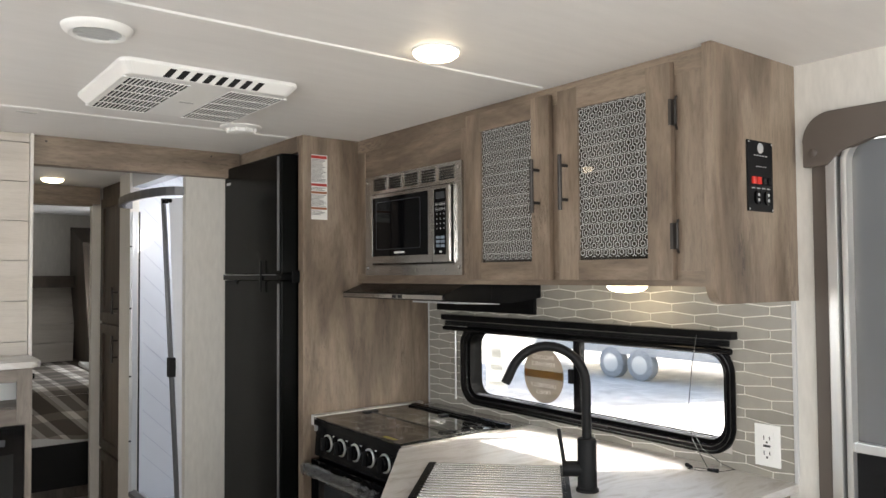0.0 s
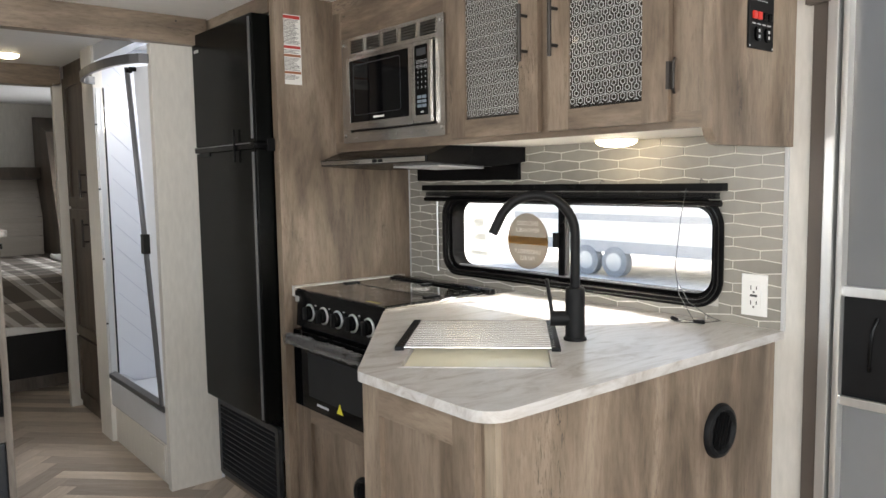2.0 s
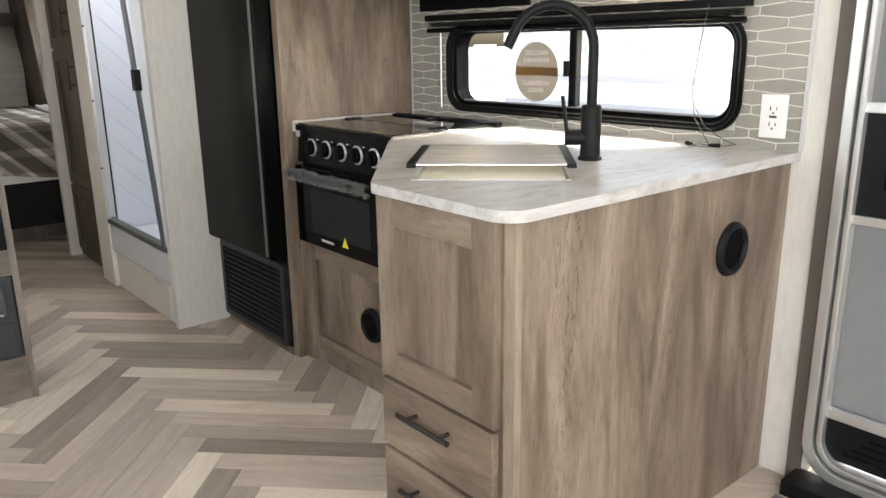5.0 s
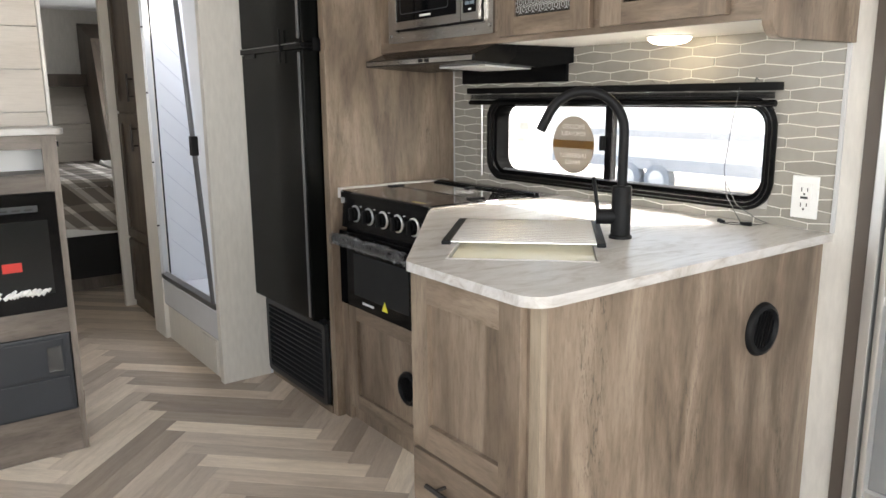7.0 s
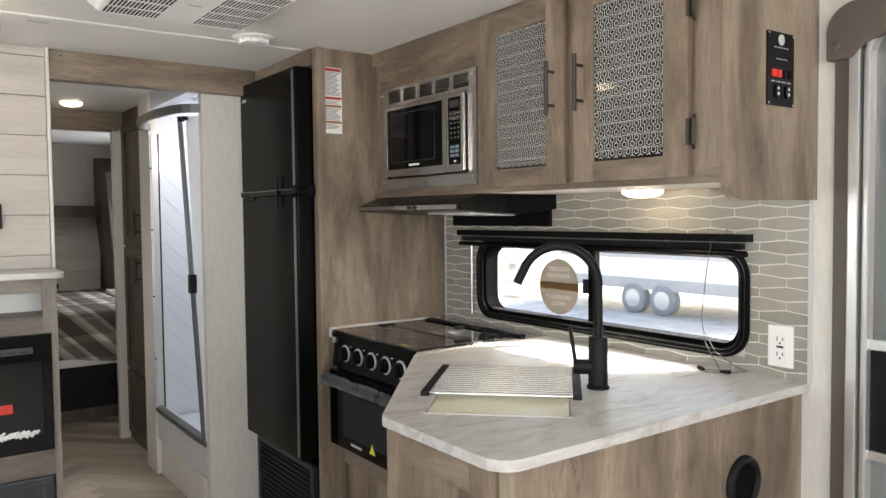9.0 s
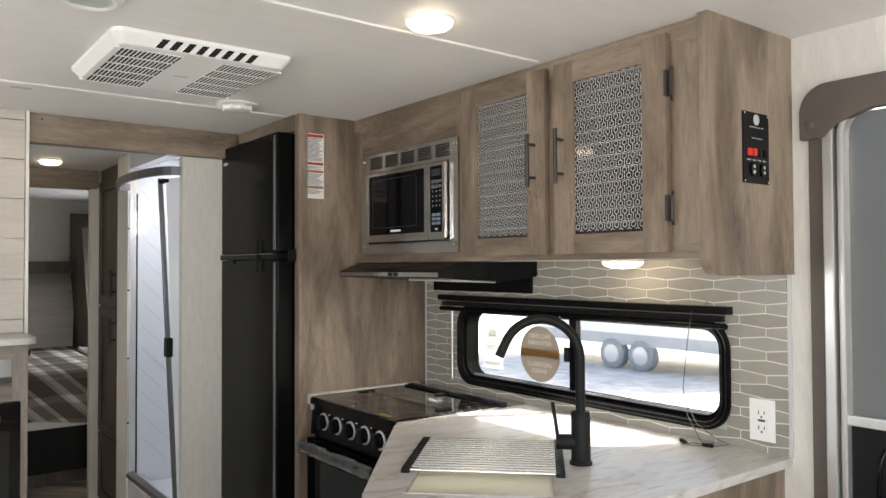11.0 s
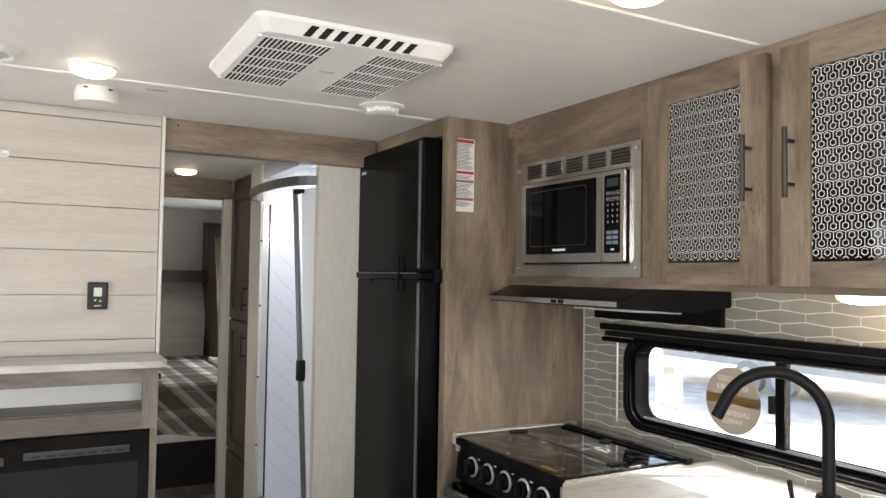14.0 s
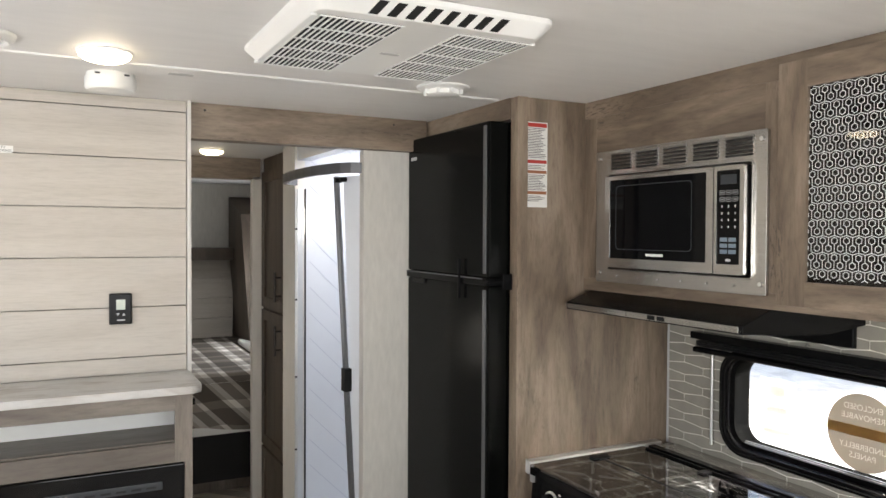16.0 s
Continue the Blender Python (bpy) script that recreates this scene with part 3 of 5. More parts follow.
# ---- bedroom ----
bed = thing("bed", (0.75, 6.2, 0), "made bed with grey and white plaid cover on a dark base", "bed")
boxes("base", [(-0.2, 1.75, 5.32, 7.2, 0.12, 0.40)], M_dark, bed, 0.004)
boxes("plinth", [(-0.1, 1.65, 5.5, 7.2, 0, 0.12)], M_wood_greyz, bed, 0.002, "grey wood plinth")
bm = bmesh.new()
bmesh.ops.create_grid(bm, x_segments=40, y_segments=40, size=0.5)
for v in bm.verts:
    u, w = v.co.x + 0.5, v.co.y + 0.5
    x, y = -0.22 + 1.99 * u, 5.27 + 1.93 * w
    edge = min(u * 1.99, (1 - u) * 1.99, w * 1.93)
    z = 0.765 - 0.05 * max(0, 1 - edge / 0.07) ** 2 + 0.008 * noise.noise((x * 5, y * 5, 0))
    v.co = (x, y, z)
part("cover", bm, M_plaid, bed, "plaid bedspread", smooth=True)
bm = bmesh.new()
n_col = 60
rows = []
for k in range(n_col + 1):
    x = -0.22 + 1.99 * k / n_col
    rows.append([bm.verts.new((x, 5.27 + 0.012 * math.sin(x * 23) * (1 - j / 6), 0.44 + 0.02 * math.sin(x * 9) * (1 - j / 6) + 0.275 * j / 6)) for j in range(7)])
for a, b in zip(rows, rows[1:]):
    for j in range(6):
        bm.faces.new((a[j], b[j], b[j + 1], a[j + 1]))
part("cover_skirt", bm, M_plaid, bed, "hanging side of the plaid bedspread", smooth=True)
boxes("mattress", [(-0.2, 1.75, 5.30, 7.19, 0.40, 0.70)], M_white, bed, 0.02)
bm = bmesh.new()
bmesh.ops.create_uvsphere(bm, u_segments=20, v_segments=12, radius=1)
for v in bm.verts:
    v.co = Vector((1.42 + 0.05 * v.co.x, 6.2 + 0.42 * v.co.y, 0.772 + 0.028 * v.co.z + 0.02 * noise.noise(v.co * 3)))
tagged(part("bed_sheet", bm, M_white, None, smooth=True), "white rumpled sheet at the edge of the bed", "sheet")
headwall = thing("headboard_panel", (0.6, 6.95, 0.76), "slanted grey-white boarded panel at the head of the bed", "wall panel", "", "structure")
for k in range(4):
    bm = bmesh.new()
    ends = []
    for f in (k, k + 0.975):
        z, y, x = 0.76 + 0.155 * f, 6.9 + 0.07 * f, 1.425 + 0.018 * f
        ends.append([bm.verts.new(q) for q in ((-0.88, y, z), (x, y, z), (x, y + 0.02, z), (-0.88, y + 0.02, z))])
    bm.faces.new(ends[0]), bm.faces.new(ends[1][::-1])
    for q in range(4):
        bm.faces.new((ends[0][q], ends[1][q], ends[1][(q + 1) % 4], ends[0][(q + 1) % 4]))
    part("board", bm, M_shiplap, headwall, "", 0.001)
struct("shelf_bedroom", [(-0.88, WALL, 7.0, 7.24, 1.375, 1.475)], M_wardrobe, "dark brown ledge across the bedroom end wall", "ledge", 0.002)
bm = bmesh.new()
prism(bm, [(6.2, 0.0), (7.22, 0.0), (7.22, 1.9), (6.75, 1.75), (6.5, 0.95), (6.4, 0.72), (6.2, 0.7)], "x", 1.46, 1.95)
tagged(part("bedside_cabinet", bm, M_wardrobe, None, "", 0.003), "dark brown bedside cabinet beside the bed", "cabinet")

# shower, wardrobe and bedroom stand a little nearer the board wall
for ob in [o for o in bpy.data.objects if o not in PASSAGE and o.parent is None]:
    ob.location.x -= 0.024 if ob.matrix_world.translation.y < 4.2 and not ob.name.startswith("trim_bed") else 0.04

# ---- base cabinets and worktop ----
isl = thing("sink_cabinet", (1.4, 1.3, 0), "grey-brown wood-look sink cabinet with door and drawers", "cabinet")
bm = bmesh.new()
prism(bm, [(0.954, 1.062), (WALL - 0.002, 1.062), (WALL - 0.002, 1.99), (1.395, 1.99), (1.395, 1.96), (0.954, 1.44)], "z", 0.0, CT - 0.024)
part("body", bm, M_wood, isl)
boxes("end_panel", [(0.954, WALL - 0.002, 1.038, 1.062, 0, CT - 0.024)], M_wood, isl, 0.001, "wood-look end panel with vertical grain")
boxes("corner_edge", [(0.936, 0.954, 1.034, 1.064, 0, CT - 0.024)], M_wood_pale, isl, 0.002, "pale edge strip")
each("face_frame", [(0.937, 0.954, 1.064, 1.095, 0, CT - 0.024), (0.937, 0.954, 1.425, 1.445, 0, CT - 0.024)], M_wood, isl, 0.001)
boxes("toe_board", [(0.946, 0.954, 1.095, 1.425, 0, 0.09)], M_wood_y, isl)
shaker(isl, 0.937, 1.072, 1.437, 0.475, 0.886, M_wood, rail=0.062)
for z0, z1 in ((0.30, 0.465), (0.10, 0.29)):
    d = boxes("drawer_front", [(0.919, 0.937, 1.075, 1.437, z0, z1)], M_wood_y, isl, 0.003)
    bar_handle(d, (0.919, 1.26, (z0 + z1) / 2 + 0.03), "y", 0.17, (-1, 0, 0))


def round_vent(name, c, r, axis, sgn, label):
    v = thing(name, c, label, "heat vent", "round heat vents")
    c = Vector(c)
    bm = bmesh.new()
    lathe(bm, c, [(r * 0.70, 0.002 * sgn), (r * 0.72, 0.010 * sgn), (r * 0.80, 0.015 * sgn), (r * 0.93, 0.012 * sgn), (r, 0.003 * sgn), (r, 0)], axis, 36, False)
    part("rim", bm, M_matte, v, smooth=True)
    bm = bmesh.new()
    lathe(bm, c, [(r * 0.72, 0.0008 * sgn), (r * 0.72, 0.002 * sgn)], axis, 30)
    part("backing", bm, M_dark, v)
    for k in range(-3, 4):
        s = k * r * 0.19
        hw = math.sqrt(max((r * 0.70) ** 2 - s * s, 0))
        bm = bmesh.new()
        dirn = Vector((0.30, 0, 0.95)) if axis == "y" else Vector((0, 0.30, 0.95))
        side = Vector((0.95, 0, -0.30)) if axis == "y" else Vector((0, 0.95, -0.30))
        n = Vector((0, sgn, 0)) if axis == "y" else Vector((sgn, 0, 0))
        p, q = c + side * s - dirn * hw, c + side * s + dirn * hw
        a = [bm.verts.new(w) for w in (p + n * 0.003, p + n * 0.010 - side * r * 0.05, q + n * 0.010 - side * r * 0.05, q + n * 0.003)]
        bq = [bm.verts.new(w.co + side * 0.0015) for w in a]
        bm.faces.new(a), bm.faces.new(bq[::-1])
        for i in range(4):
            bm.faces.new((a[i], bq[i], bq[(i + 1) % 4], a[(i + 1) % 4]))
        part("slat", bm, M_matte, v)
    return v


round_vent("heat_vent", (1.685, 1.0375, 0.702), 0.068, "y", -1, "round black heat vent in the cabinet end panel")

# worktop with a square sink hole set on the diagonal
U, N = Vector((1, -1, 0)).normalized(), Vector((1, 1, 0)).normalized()


def diag(u, n, z=0.0):
    p = U * u + N * n
    return Vector((p.x, p.y, z))


def arc2(c, r, a0, a1, n=8):
    return [(c[0] + r * math.cos(radians(a0 + (a1 - a0) * k / n)), c[1] + r * math.sin(radians(a0 + (a1 - a0) * k / n))) for k in range(n + 1)]


outline = [(WALL, 1.016)] + [(WALL, 2.615)] + [(1.90, 2.615), (1.90, 2.004), (1.372, 2.004)] + arc2((0.937, 1.418), 0.035, 140, 180, 5) + arc2((0.957, 1.071), 0.055, 180, 270, 8)
SU0, SU1, SN0, SN1 = -0.285, 0.045, 1.69, 2.06
hole = [(p.x, p.y) for p in (diag(SU0, SN0), diag(SU1, SN0), diag(SU1, SN1), diag(SU0, SN1))]
bm = bmesh.new()
loops = []
for pts in (outline, hole):
    vs = [bm.verts.new((x, y, CT)) for x, y in pts]
    loops.append([bm.edges.new((vs[k], vs[(k + 1) % len(vs)])) for k in range(len(vs))])
bmesh.ops.triangle_fill(bm, edges=loops[0] + loops[1], use_beauty=True)
ext = bmesh.ops.extrude_face_region(bm, geom=bm.faces[:])
bmesh.ops.translate(bm, verts=[g for g in ext["geom"] if isinstance(g, bmesh.types.BMVert)], vec=(0, 0, -0.022))
top = part("worktop", bm, M_marble, None, "", 0.002)
tagged(top, "white marble-look laminate worktop with rounded corner", "worktop")
bm = bmesh.new()
bx(bm, 1.385, 1.90, 2.600, 2.631, CT - 0.022, CT + 0.016)
tagged(part("worktop_strip", bm, M_marble, None, "", 0.002), "narrow white worktop strip beside the stove", "worktop")

sink = thing("sink", tuple(diag(-0.12, 1.87, 0.75)), "cream undermount kitchen sink under a rolling rack", "sink")
bm = bmesh.new()
g = 0.012
o = [diag(SU0 - g, SN0 - g), diag(SU1 + g, SN0 - g), diag(SU1 + g, SN1 + g), diag(SU0 - g, SN1 + g)]
i = [diag(SU0 + .004, SN0 + .004), diag(SU1 - .004, SN0 + .004), diag(SU1 - .004, SN1 - .004), diag(SU0 + .004, SN1 - .004)]
i2 = [diag(SU0 + .02, SN0 + .02), diag(SU1 - .02, SN0 + .02), diag(SU1 - .02, SN1 - .02), diag(SU0 + .02, SN1 - .02)]
lay = [[bm.verts.new((p.x, p.y, z)) for p in pts] for pts, z in ((o, CT - 0.0235), (i, CT - 0.0235), (i2, CT - 0.17))]
for a, b in zip(lay, lay[1:]):
    for k in range(4):
        bm.faces.new((a[k], a[(k + 1) % 4], b[(k + 1) % 4], b[k]))
bm.faces.new(lay[2])
basin = part("basin", bm, M_cream, sink)
bm = bmesh.new()
ring_prism(bm, [(p.x, p.y) for p in (diag(SU0 - .006, SN0 - .006), diag(SU1 + .006, SN0 - .006), diag(SU1 + .006, SN1 + .006), diag(SU0 - .006, SN1 + .006))], hole, "z", CT - 0.028, CT + 0.0015)
part("rim", bm, M_marble, sink, "thin pale rim")

# added board that stands in for the bright inside of the open basin
bm = bmesh.new()
prism(bm, [(p.x, p.y) for p in (diag(SU0 + .001, SN0 + .001), diag(SU1 - .001, SN0 + .001), diag(SU1 - .001, SN1 - .001), diag(SU0 + .001, SN1 - .001))], "z", CT - 0.023, CT - 0.009)
tagged(part("sink_cover", bm, M_cream, None, "", 0.0015), "added cream board standing in for the bright sink interior", "sink cover")

rack = thing("drying_rack", tuple(diag(-0.12, 2.03, CT)), "roll-up steel drying rack with black rubber ends over the sink", "drying rack")
RU0, RU1, RN0, RN1 = -0.312, 0.062, 1.842, 2.192
for u in (RU0, RU1):
    bm = bmesh.new()
    vs = [diag(u - 0.011, RN0), diag(u + 0.011, RN0), diag(u + 0.011, RN1), diag(u - 0.011, RN1)]
    prism(bm, [(p.x, p.y) for p in vs], "z", CT + 0.0005, CT + 0.0105)
    part("end_strip", bm, M_matte, rack, "black rubber end strip", 0.002)
for k in range(15):
    nn = RN0 + 0.012 + (RN1 - RN0 - 0.024) * k / 14
    bm = bmesh.new()
    cyl(bm, diag(RU0, nn, CT + 0.0065), diag(RU1, nn, CT + 0.0065), 0.0044, seg=10)
    part("rod", bm, M_rod, rack, smooth=True)

faucet = thing("faucet", (1.482, 1.318, CT), "matte black high-arc kitchen faucet", "faucet")
F = Vector((1.482, 1.318, CT))
bm = bmesh.new()
lathe(bm, F, [(0.029, 0), (0.029, 0.006), (0.0245, 0.010), (0.0245, 0.128), (0.022, 0.133), (0.015, 0.134)], "z", 28)
part("body", bm, M_matte, faucet, smooth=True)
pts = [F + Vector((0, 0, 0.12)), F + Vector((0, 0, 0.25))]
R_ARC = 0.098
for k in range(15):
    a = radians(160) * k / 14
    pts.append(F + Vector((0, 0, 0.268)) + (-U) * (R_ARC - R_ARC * math.cos(a)) + Vector((0, 0, R_ARC * math.sin(a))))
pts.append(pts[-1] + (pts[-1] - pts[-2]).normalized() * 0.035)
bm = bmesh.new()
tube(bm, pts, 0.0122, 16)
part("spout", bm, M_matte, faucet, smooth=True)
bm = bmesh.new()
cyl(bm, F + Vector((0, 0, 0.055)), F + Vector((-0.044, 0.044, 0.055)), 0.0195, seg=20)
tube(bm, [F + Vector((-0.040, 0.040, 0.06)), F + Vector((-0.044, 0.044, 0.10)), F + Vector((-0.050, 0.050, 0.155))], 0.005, 8)
part("lever", bm, M_matte, faucet, smooth=True)

# ---- stove ----
stove = thing("stove", (1.62, 2.30, 0.48), "black gas range with glass lid, knobs and oven", "stove")
SY0, SY1, SX = 2.012, 2.590, 1.385
boxes("body", [(SX + 0.012, 1.885, SY0 + 0.004, SY1 - 0.004, 0.485, 0.899)], M_black, stove)
bm = bmesh.new()
prism(bm, [(SX - 0.006, 0.785), (SX + 0.012, 0.785), (SX + 0.012, 0.905), (SX + 0.004, 0.905)], "y", SY0, SY1)
part("control_panel", bm, M_black, stove, "black control panel", 0.002)
each("corner_bracket", [(SX - 0.006, SX + 0.01, SY1 - 0.012, SY1 + 0.003, 0.875, 0.912), (SX - 0.006, SX + 0.01, SY0 - 0.003, SY0 + 0.014, 0.862, 0.912)], M_alu, stove, 0.002, "bright metal corner bracket")
boxes("lid_front_edge", [(SX - 0.004, SX + 0.02, SY0 + 0.06, SY1 - 0.06, 0.899, 0.903)], M_steel, stove, 0.001)
bm = bmesh.new()
ring_prism(bm, rrect(SX - 0.008, 1.840, SY0 - 0.006, SY1 + 0.004, 0.008, 3), rrect(SX + 0.006, 1.815, SY0 + 0.008, SY1 - 0.01, 0.006, 3), "z", 0.898, 0.919)
part("rim", bm, M_black, stove, "black rim", 0.001)
boxes("side_strip", [(SX - 0.007, 1.84, SY0 - 0.009, SY0 - 0.0065, 0.899, 0.9195)], M_steel, stove, 0.0008, "bright steel side strip")
for a, b in ((SX - 0.006, 1.603), (1.607, 1.812)):
    gl = boxes("glass_lid", [(a, b, SY0, SY1, 0.921, 0.926)], M_lid, stove, 0.0, "smoked glass cooktop lid with dry smears and painted glare")
    gl.visible_shadow = False
boxes("lid_seam", [(1.6025, 1.6075, SY0 + 0.004, SY1 - 0.004, 0.9205, 0.9268)], M_matte, stove, 0.001, "black seam between the lid halves")
boxes("rear_plate", [(1.842, 1.9505, SY0 - 0.01, SY1 - 0.012, 0.905, 0.9185)], M_steel, stove, 0.002, "brushed steel rear plate")
boxes("rear_hinge_bar", [(1.814, 1.841, SY0 - 0.02, SY1 - 0.02, 0.915, 0.934), (1.793, 1.800, SY0 + 0.01, SY1 - 0.03, 0.9255, 0.933)], M_black, stove, 0.003, "black rear hinge bar")
each("lid_clip", [(1.575, 1.635, SY1 - 0.05, SY1 - 0.025, 0.925, 0.931), (1.575, 1.635, SY0 + 0.03, SY0 + 0.055, 0.925, 0.931), (1.76, 1.80, SY0 + 0.276, SY0 + 0.302, 0.925, 0.931)], M_matte, stove, 0.001)
boxes("energy_sticker", [(1.392, 1.41, SY0 + 0.055, SY0 + 0.125, 0.9252, 0.9256)], M_yellow, stove, 0, "yellow sticker")
for k in range(4):
    cxp, cyp = (1.49, 1.71)[k % 2], (2.155, 2.445)[k // 2]
    bm = bmesh.new()
    lathe(bm, (cxp, cyp, 0.9), [(0.045, -0.001), (0.04, 0.004), (0.03, 0.006), (0.03, 0.010), (0.004, 0.011)], "z", 24)
    part("burner", bm, M_matte, stove, "black burner cap", smooth=True)
    bm = bmesh.new()
    for q in range(4):
        a = math.pi / 4 + math.pi / 2 * q
        ca, sa = math.cos(a), math.sin(a)
        tube(bm, [(cxp + 0.02 * ca, cyp + 0.02 * sa, 0.916), (cxp + 0.10 * ca, cyp + 0.12 * sa, 0.916), (cxp + 0.11 * ca, cyp + 0.13 * sa, 0.90)], 0.0035, 6)
    tube(bm, [(cxp - 0.085, cyp - 0.115, 0.915), (cxp + 0.085, cyp - 0.115, 0.915), (cxp + 0.085, cyp + 0.115, 0.915), (cxp - 0.085, cyp + 0.115, 0.915), (cxp - 0.085, cyp - 0.11, 0.915)], 0.003, 6)
    part("grate", bm, M_alu, stove, "wire pan grate")
for k in range(5):
    y = 2.487 - 0.096 * k
    c = (SX - 0.002, y, 0.845)
    bm = bmesh.new()
    lathe(bm, c, [(0.032, 0.0), (0.032, -0.004), (0.027, -0.006), (0.025, -0.004)], "x", 28, False)
    ringp = part("dial_ring", bm, M_alu, stove, "silver dial ring", smooth=True)
    bm = bmesh.new()
    lathe(bm, c, [(0.026, -0.001), (0.025, -0.016), (0.022, -0.019), (0.02, -0.019)], "x", 28)
    kn = part("knob", bm, M_black, stove, smooth=True)
    boxes("grip", [(SX - 0.032, SX - 0.018, y - 0.006, y + 0.006, 0.822, 0.868)], M_matte, kn, 0.003)
bm = bmesh.new()
lathe(bm, (SX - 0.001, 2.037, 0.852), [(0.010, 0.001), (0.010, -0.005), (0.008, -0.006), (0.004, -0.006)], "x", 20)
part("igniter_button", bm, M_white, stove, "small pale igniter button", smooth=True)
bm = bmesh.new()
for k in range(4):
    y = 2.455 - 0.096 * k
    bx(bm, SX + 0.001, SX + 0.003, y - 0.006, y + 0.006, 0.872, 0.876)
    bx(bm, SX - 0.003, SX + 0.0, y - 0.002, y + 0.002, 0.845, 0.847)
part("dial_mark", bm, M_greyprint, stove)["kind"] = "stuff"
oven = boxes("oven_door", [(SX - 0.022, SX + 0.01, SY0 + 0.004, SY1 - 0.004, 0.49, 0.775)], M_gloss, stove, 0.003, "glossy black oven door")
boxes("oven_window", [(SX - 0.0232, SX - 0.0218, SY0 + 0.10, SY1 - 0.11, 0.54, 0.70)], M_dark, oven, 0)
bm = bmesh.new()
tube(bm, [(SX - 0.058, SY0 + 0.03, 0.752), (SX - 0.060, 2.30, 0.752), (SX - 0.058, SY1 - 0.03, 0.752)], 0.011, 12)
for y in (SY0 + 0.06, SY1 - 0.06):
    cyl(bm, (SX - 0.058, y, 0.752), (SX - 0.02, y, 0.752), 0.009, seg=10)
oh = part("oven_handle", bm, M_black, oven, smooth=True)
bm = bmesh.new()
rings = []
for k in range(81):
    f = k / 80
    y = SY0 + 0.05 + (SY1 - SY0 - 0.07) * f
    ring = []
    for s in range(14):
        a = 2 * math.pi * s / 14
        r = 0.016 + 0.008 * noise.noise((y * 45, math.cos(a) * 2, math.sin(a) * 2)) + 0.012 * noise.noise((y * 110, math.cos(a) * 5, math.sin(a) * 5))
        ring.append(bm.verts.new((SX - 0.060 + r * math.cos(a) * 0.8, y, 0.750 + r * math.sin(a) * 1.25)))
    rings.append(ring)
for a, b in zip(rings, rings[1:]):
    for s in range(14):
        bm.faces.new((a[s], a[(s + 1) % 14], b[(s + 1) % 14], b[s]))
part("handle_wrap", bm, M_wrap, oh, "crumpled clear plastic wrap")
bm = bmesh.new()
prism(bm, [(2.245, 0.52), (2.285, 0.52), (2.265, 0.556)], "x", SX - 0.0245, SX - 0.0235)
part("warning_triangle", bm, M_yellow, oven, "yellow warning triangle")
boxes("brand_plate", [(SX - 0.0245, SX - 0.0235, 2.34, 2.42, 0.515, 0.524)], M_greyprint, oven, 0, "small pale maker's mark")

scab = thing("stove_cabinet", (1.65, 2.3, 0), "grey-brown wood-look cabinet under the oven", "cabinet")
boxes("body", [(1.405, 1.95, 2.0, 2.625, 0, 0.483)], M_wood, scab)
shaker(scab, 1.405, 2.02, 2.575, 0.06, 0.482, M_wood, rail=0.058)
boxes("stile", [(1.387, 1.405, 2.577, 2.632, 0, 0.483)], M_wood, scab, 0.001)
round_vent("heat_vent", (1.384, 2.152, 0.262), 0.062, "x", -1, "round black heat vent in the stove cabinet")

# ---- fridge and its housing ----
hous = thing("fridge_housing", (1.65, 2.9, 0), "brown wood-look tall housing around the fridge", "cabinet")
boxes("side_panel", [(1.385, WALL, 2.632, 2.66, 0, CEIL)], M_wood, hous, 0.0, "tall side panel with vertical grain")
boxes("front_stile", [(1.350, 1.385, 2.624, 2.664, 0, CEIL)], M_wood, hous, 0.0015)
boxes("top_rail", [(1.345, 1.363, 2.664, 3.245, 1.945, CEIL)], M_wood_y, hous, 0.001)
boxes("bottom_rail", [(1.345, 1.363, 2.664, 3.245, 0, 0.032)], M_wood_y, hous, 0.001)
boxes("back_panel", [(1.72, 1.74, 2.667, 3.245, 0, CEIL)], M_dark, hous, 0)
fr = thing("fridge", (1.5, 2.95, 0.385), "black two-door refrigerator with metal latch", "refrigerator")
boxes("body", [(1.36, 1.70, 2.675, 3.235, 0.385, 1.94)], M_black, fr, 0.003)
for z0, z1 in ((1.472, 1.938), (0.402, 1.446)):
    d = boxes("door", [(1.282, 1.352, 2.674, 3.246, z0, z1)], M_fridge, fr, 0.007)
    boxes("edge_trim", [(1.2785, 1.290, 2.688, 2.704, z0 + 0.012, z1 - 0.012)], M_greyrail, d, 0.002, "satin edge trim")
boxes("handle_rail", [(1.275, 1.35, 2.676, 3.244, 1.447, 1.471)], M_black, fr, 0.003, "recessed handle rail")
boxes("rail_strip", [(1.2735, 1.278, 2.70, 3.242, 1.466, 1.470)], M_greyrail, fr, 0.001, "bright strip")
boxes("handle_recess", [(1.276, 1.2815, 3.10, 3.20, 1.430, 1.446)], M_dark, fr, 0.003)
boxes("travel_latch", [(1.266, 1.274, 2.832, 2.838, 1.399, 1.525)], M_black, fr, 0.002, "upright latch bar")
boxes("hinge", [(1.270, 1.35, 2.650, 2.70, 1.457, 1.465), (1.315, 1.347, 2.646, 2.6725, 1.436, 1.484)], M_black, fr, 0.002, "black hinge bracket")
boxes("badge", [(1.2805, 1.2818, 3.175, 3.22, 1.862, 1.874)], M_greyprint, fr, 0, "small pale badge")
fg = thing("fridge_vent", (1.34, 2.96, 0.06), "black louvred vent grille below the fridge", "vent grille")
bm = bmesh.new()
ring_prism(bm, rrect(2.668, 3.240, 0.034, 0.378, 0.02), rrect(2.694, 3.214, 0.060, 0.352, 0.008), "x", 1.326, 1.345)
part("frame", bm, M_grille, fg, "", 0.001)
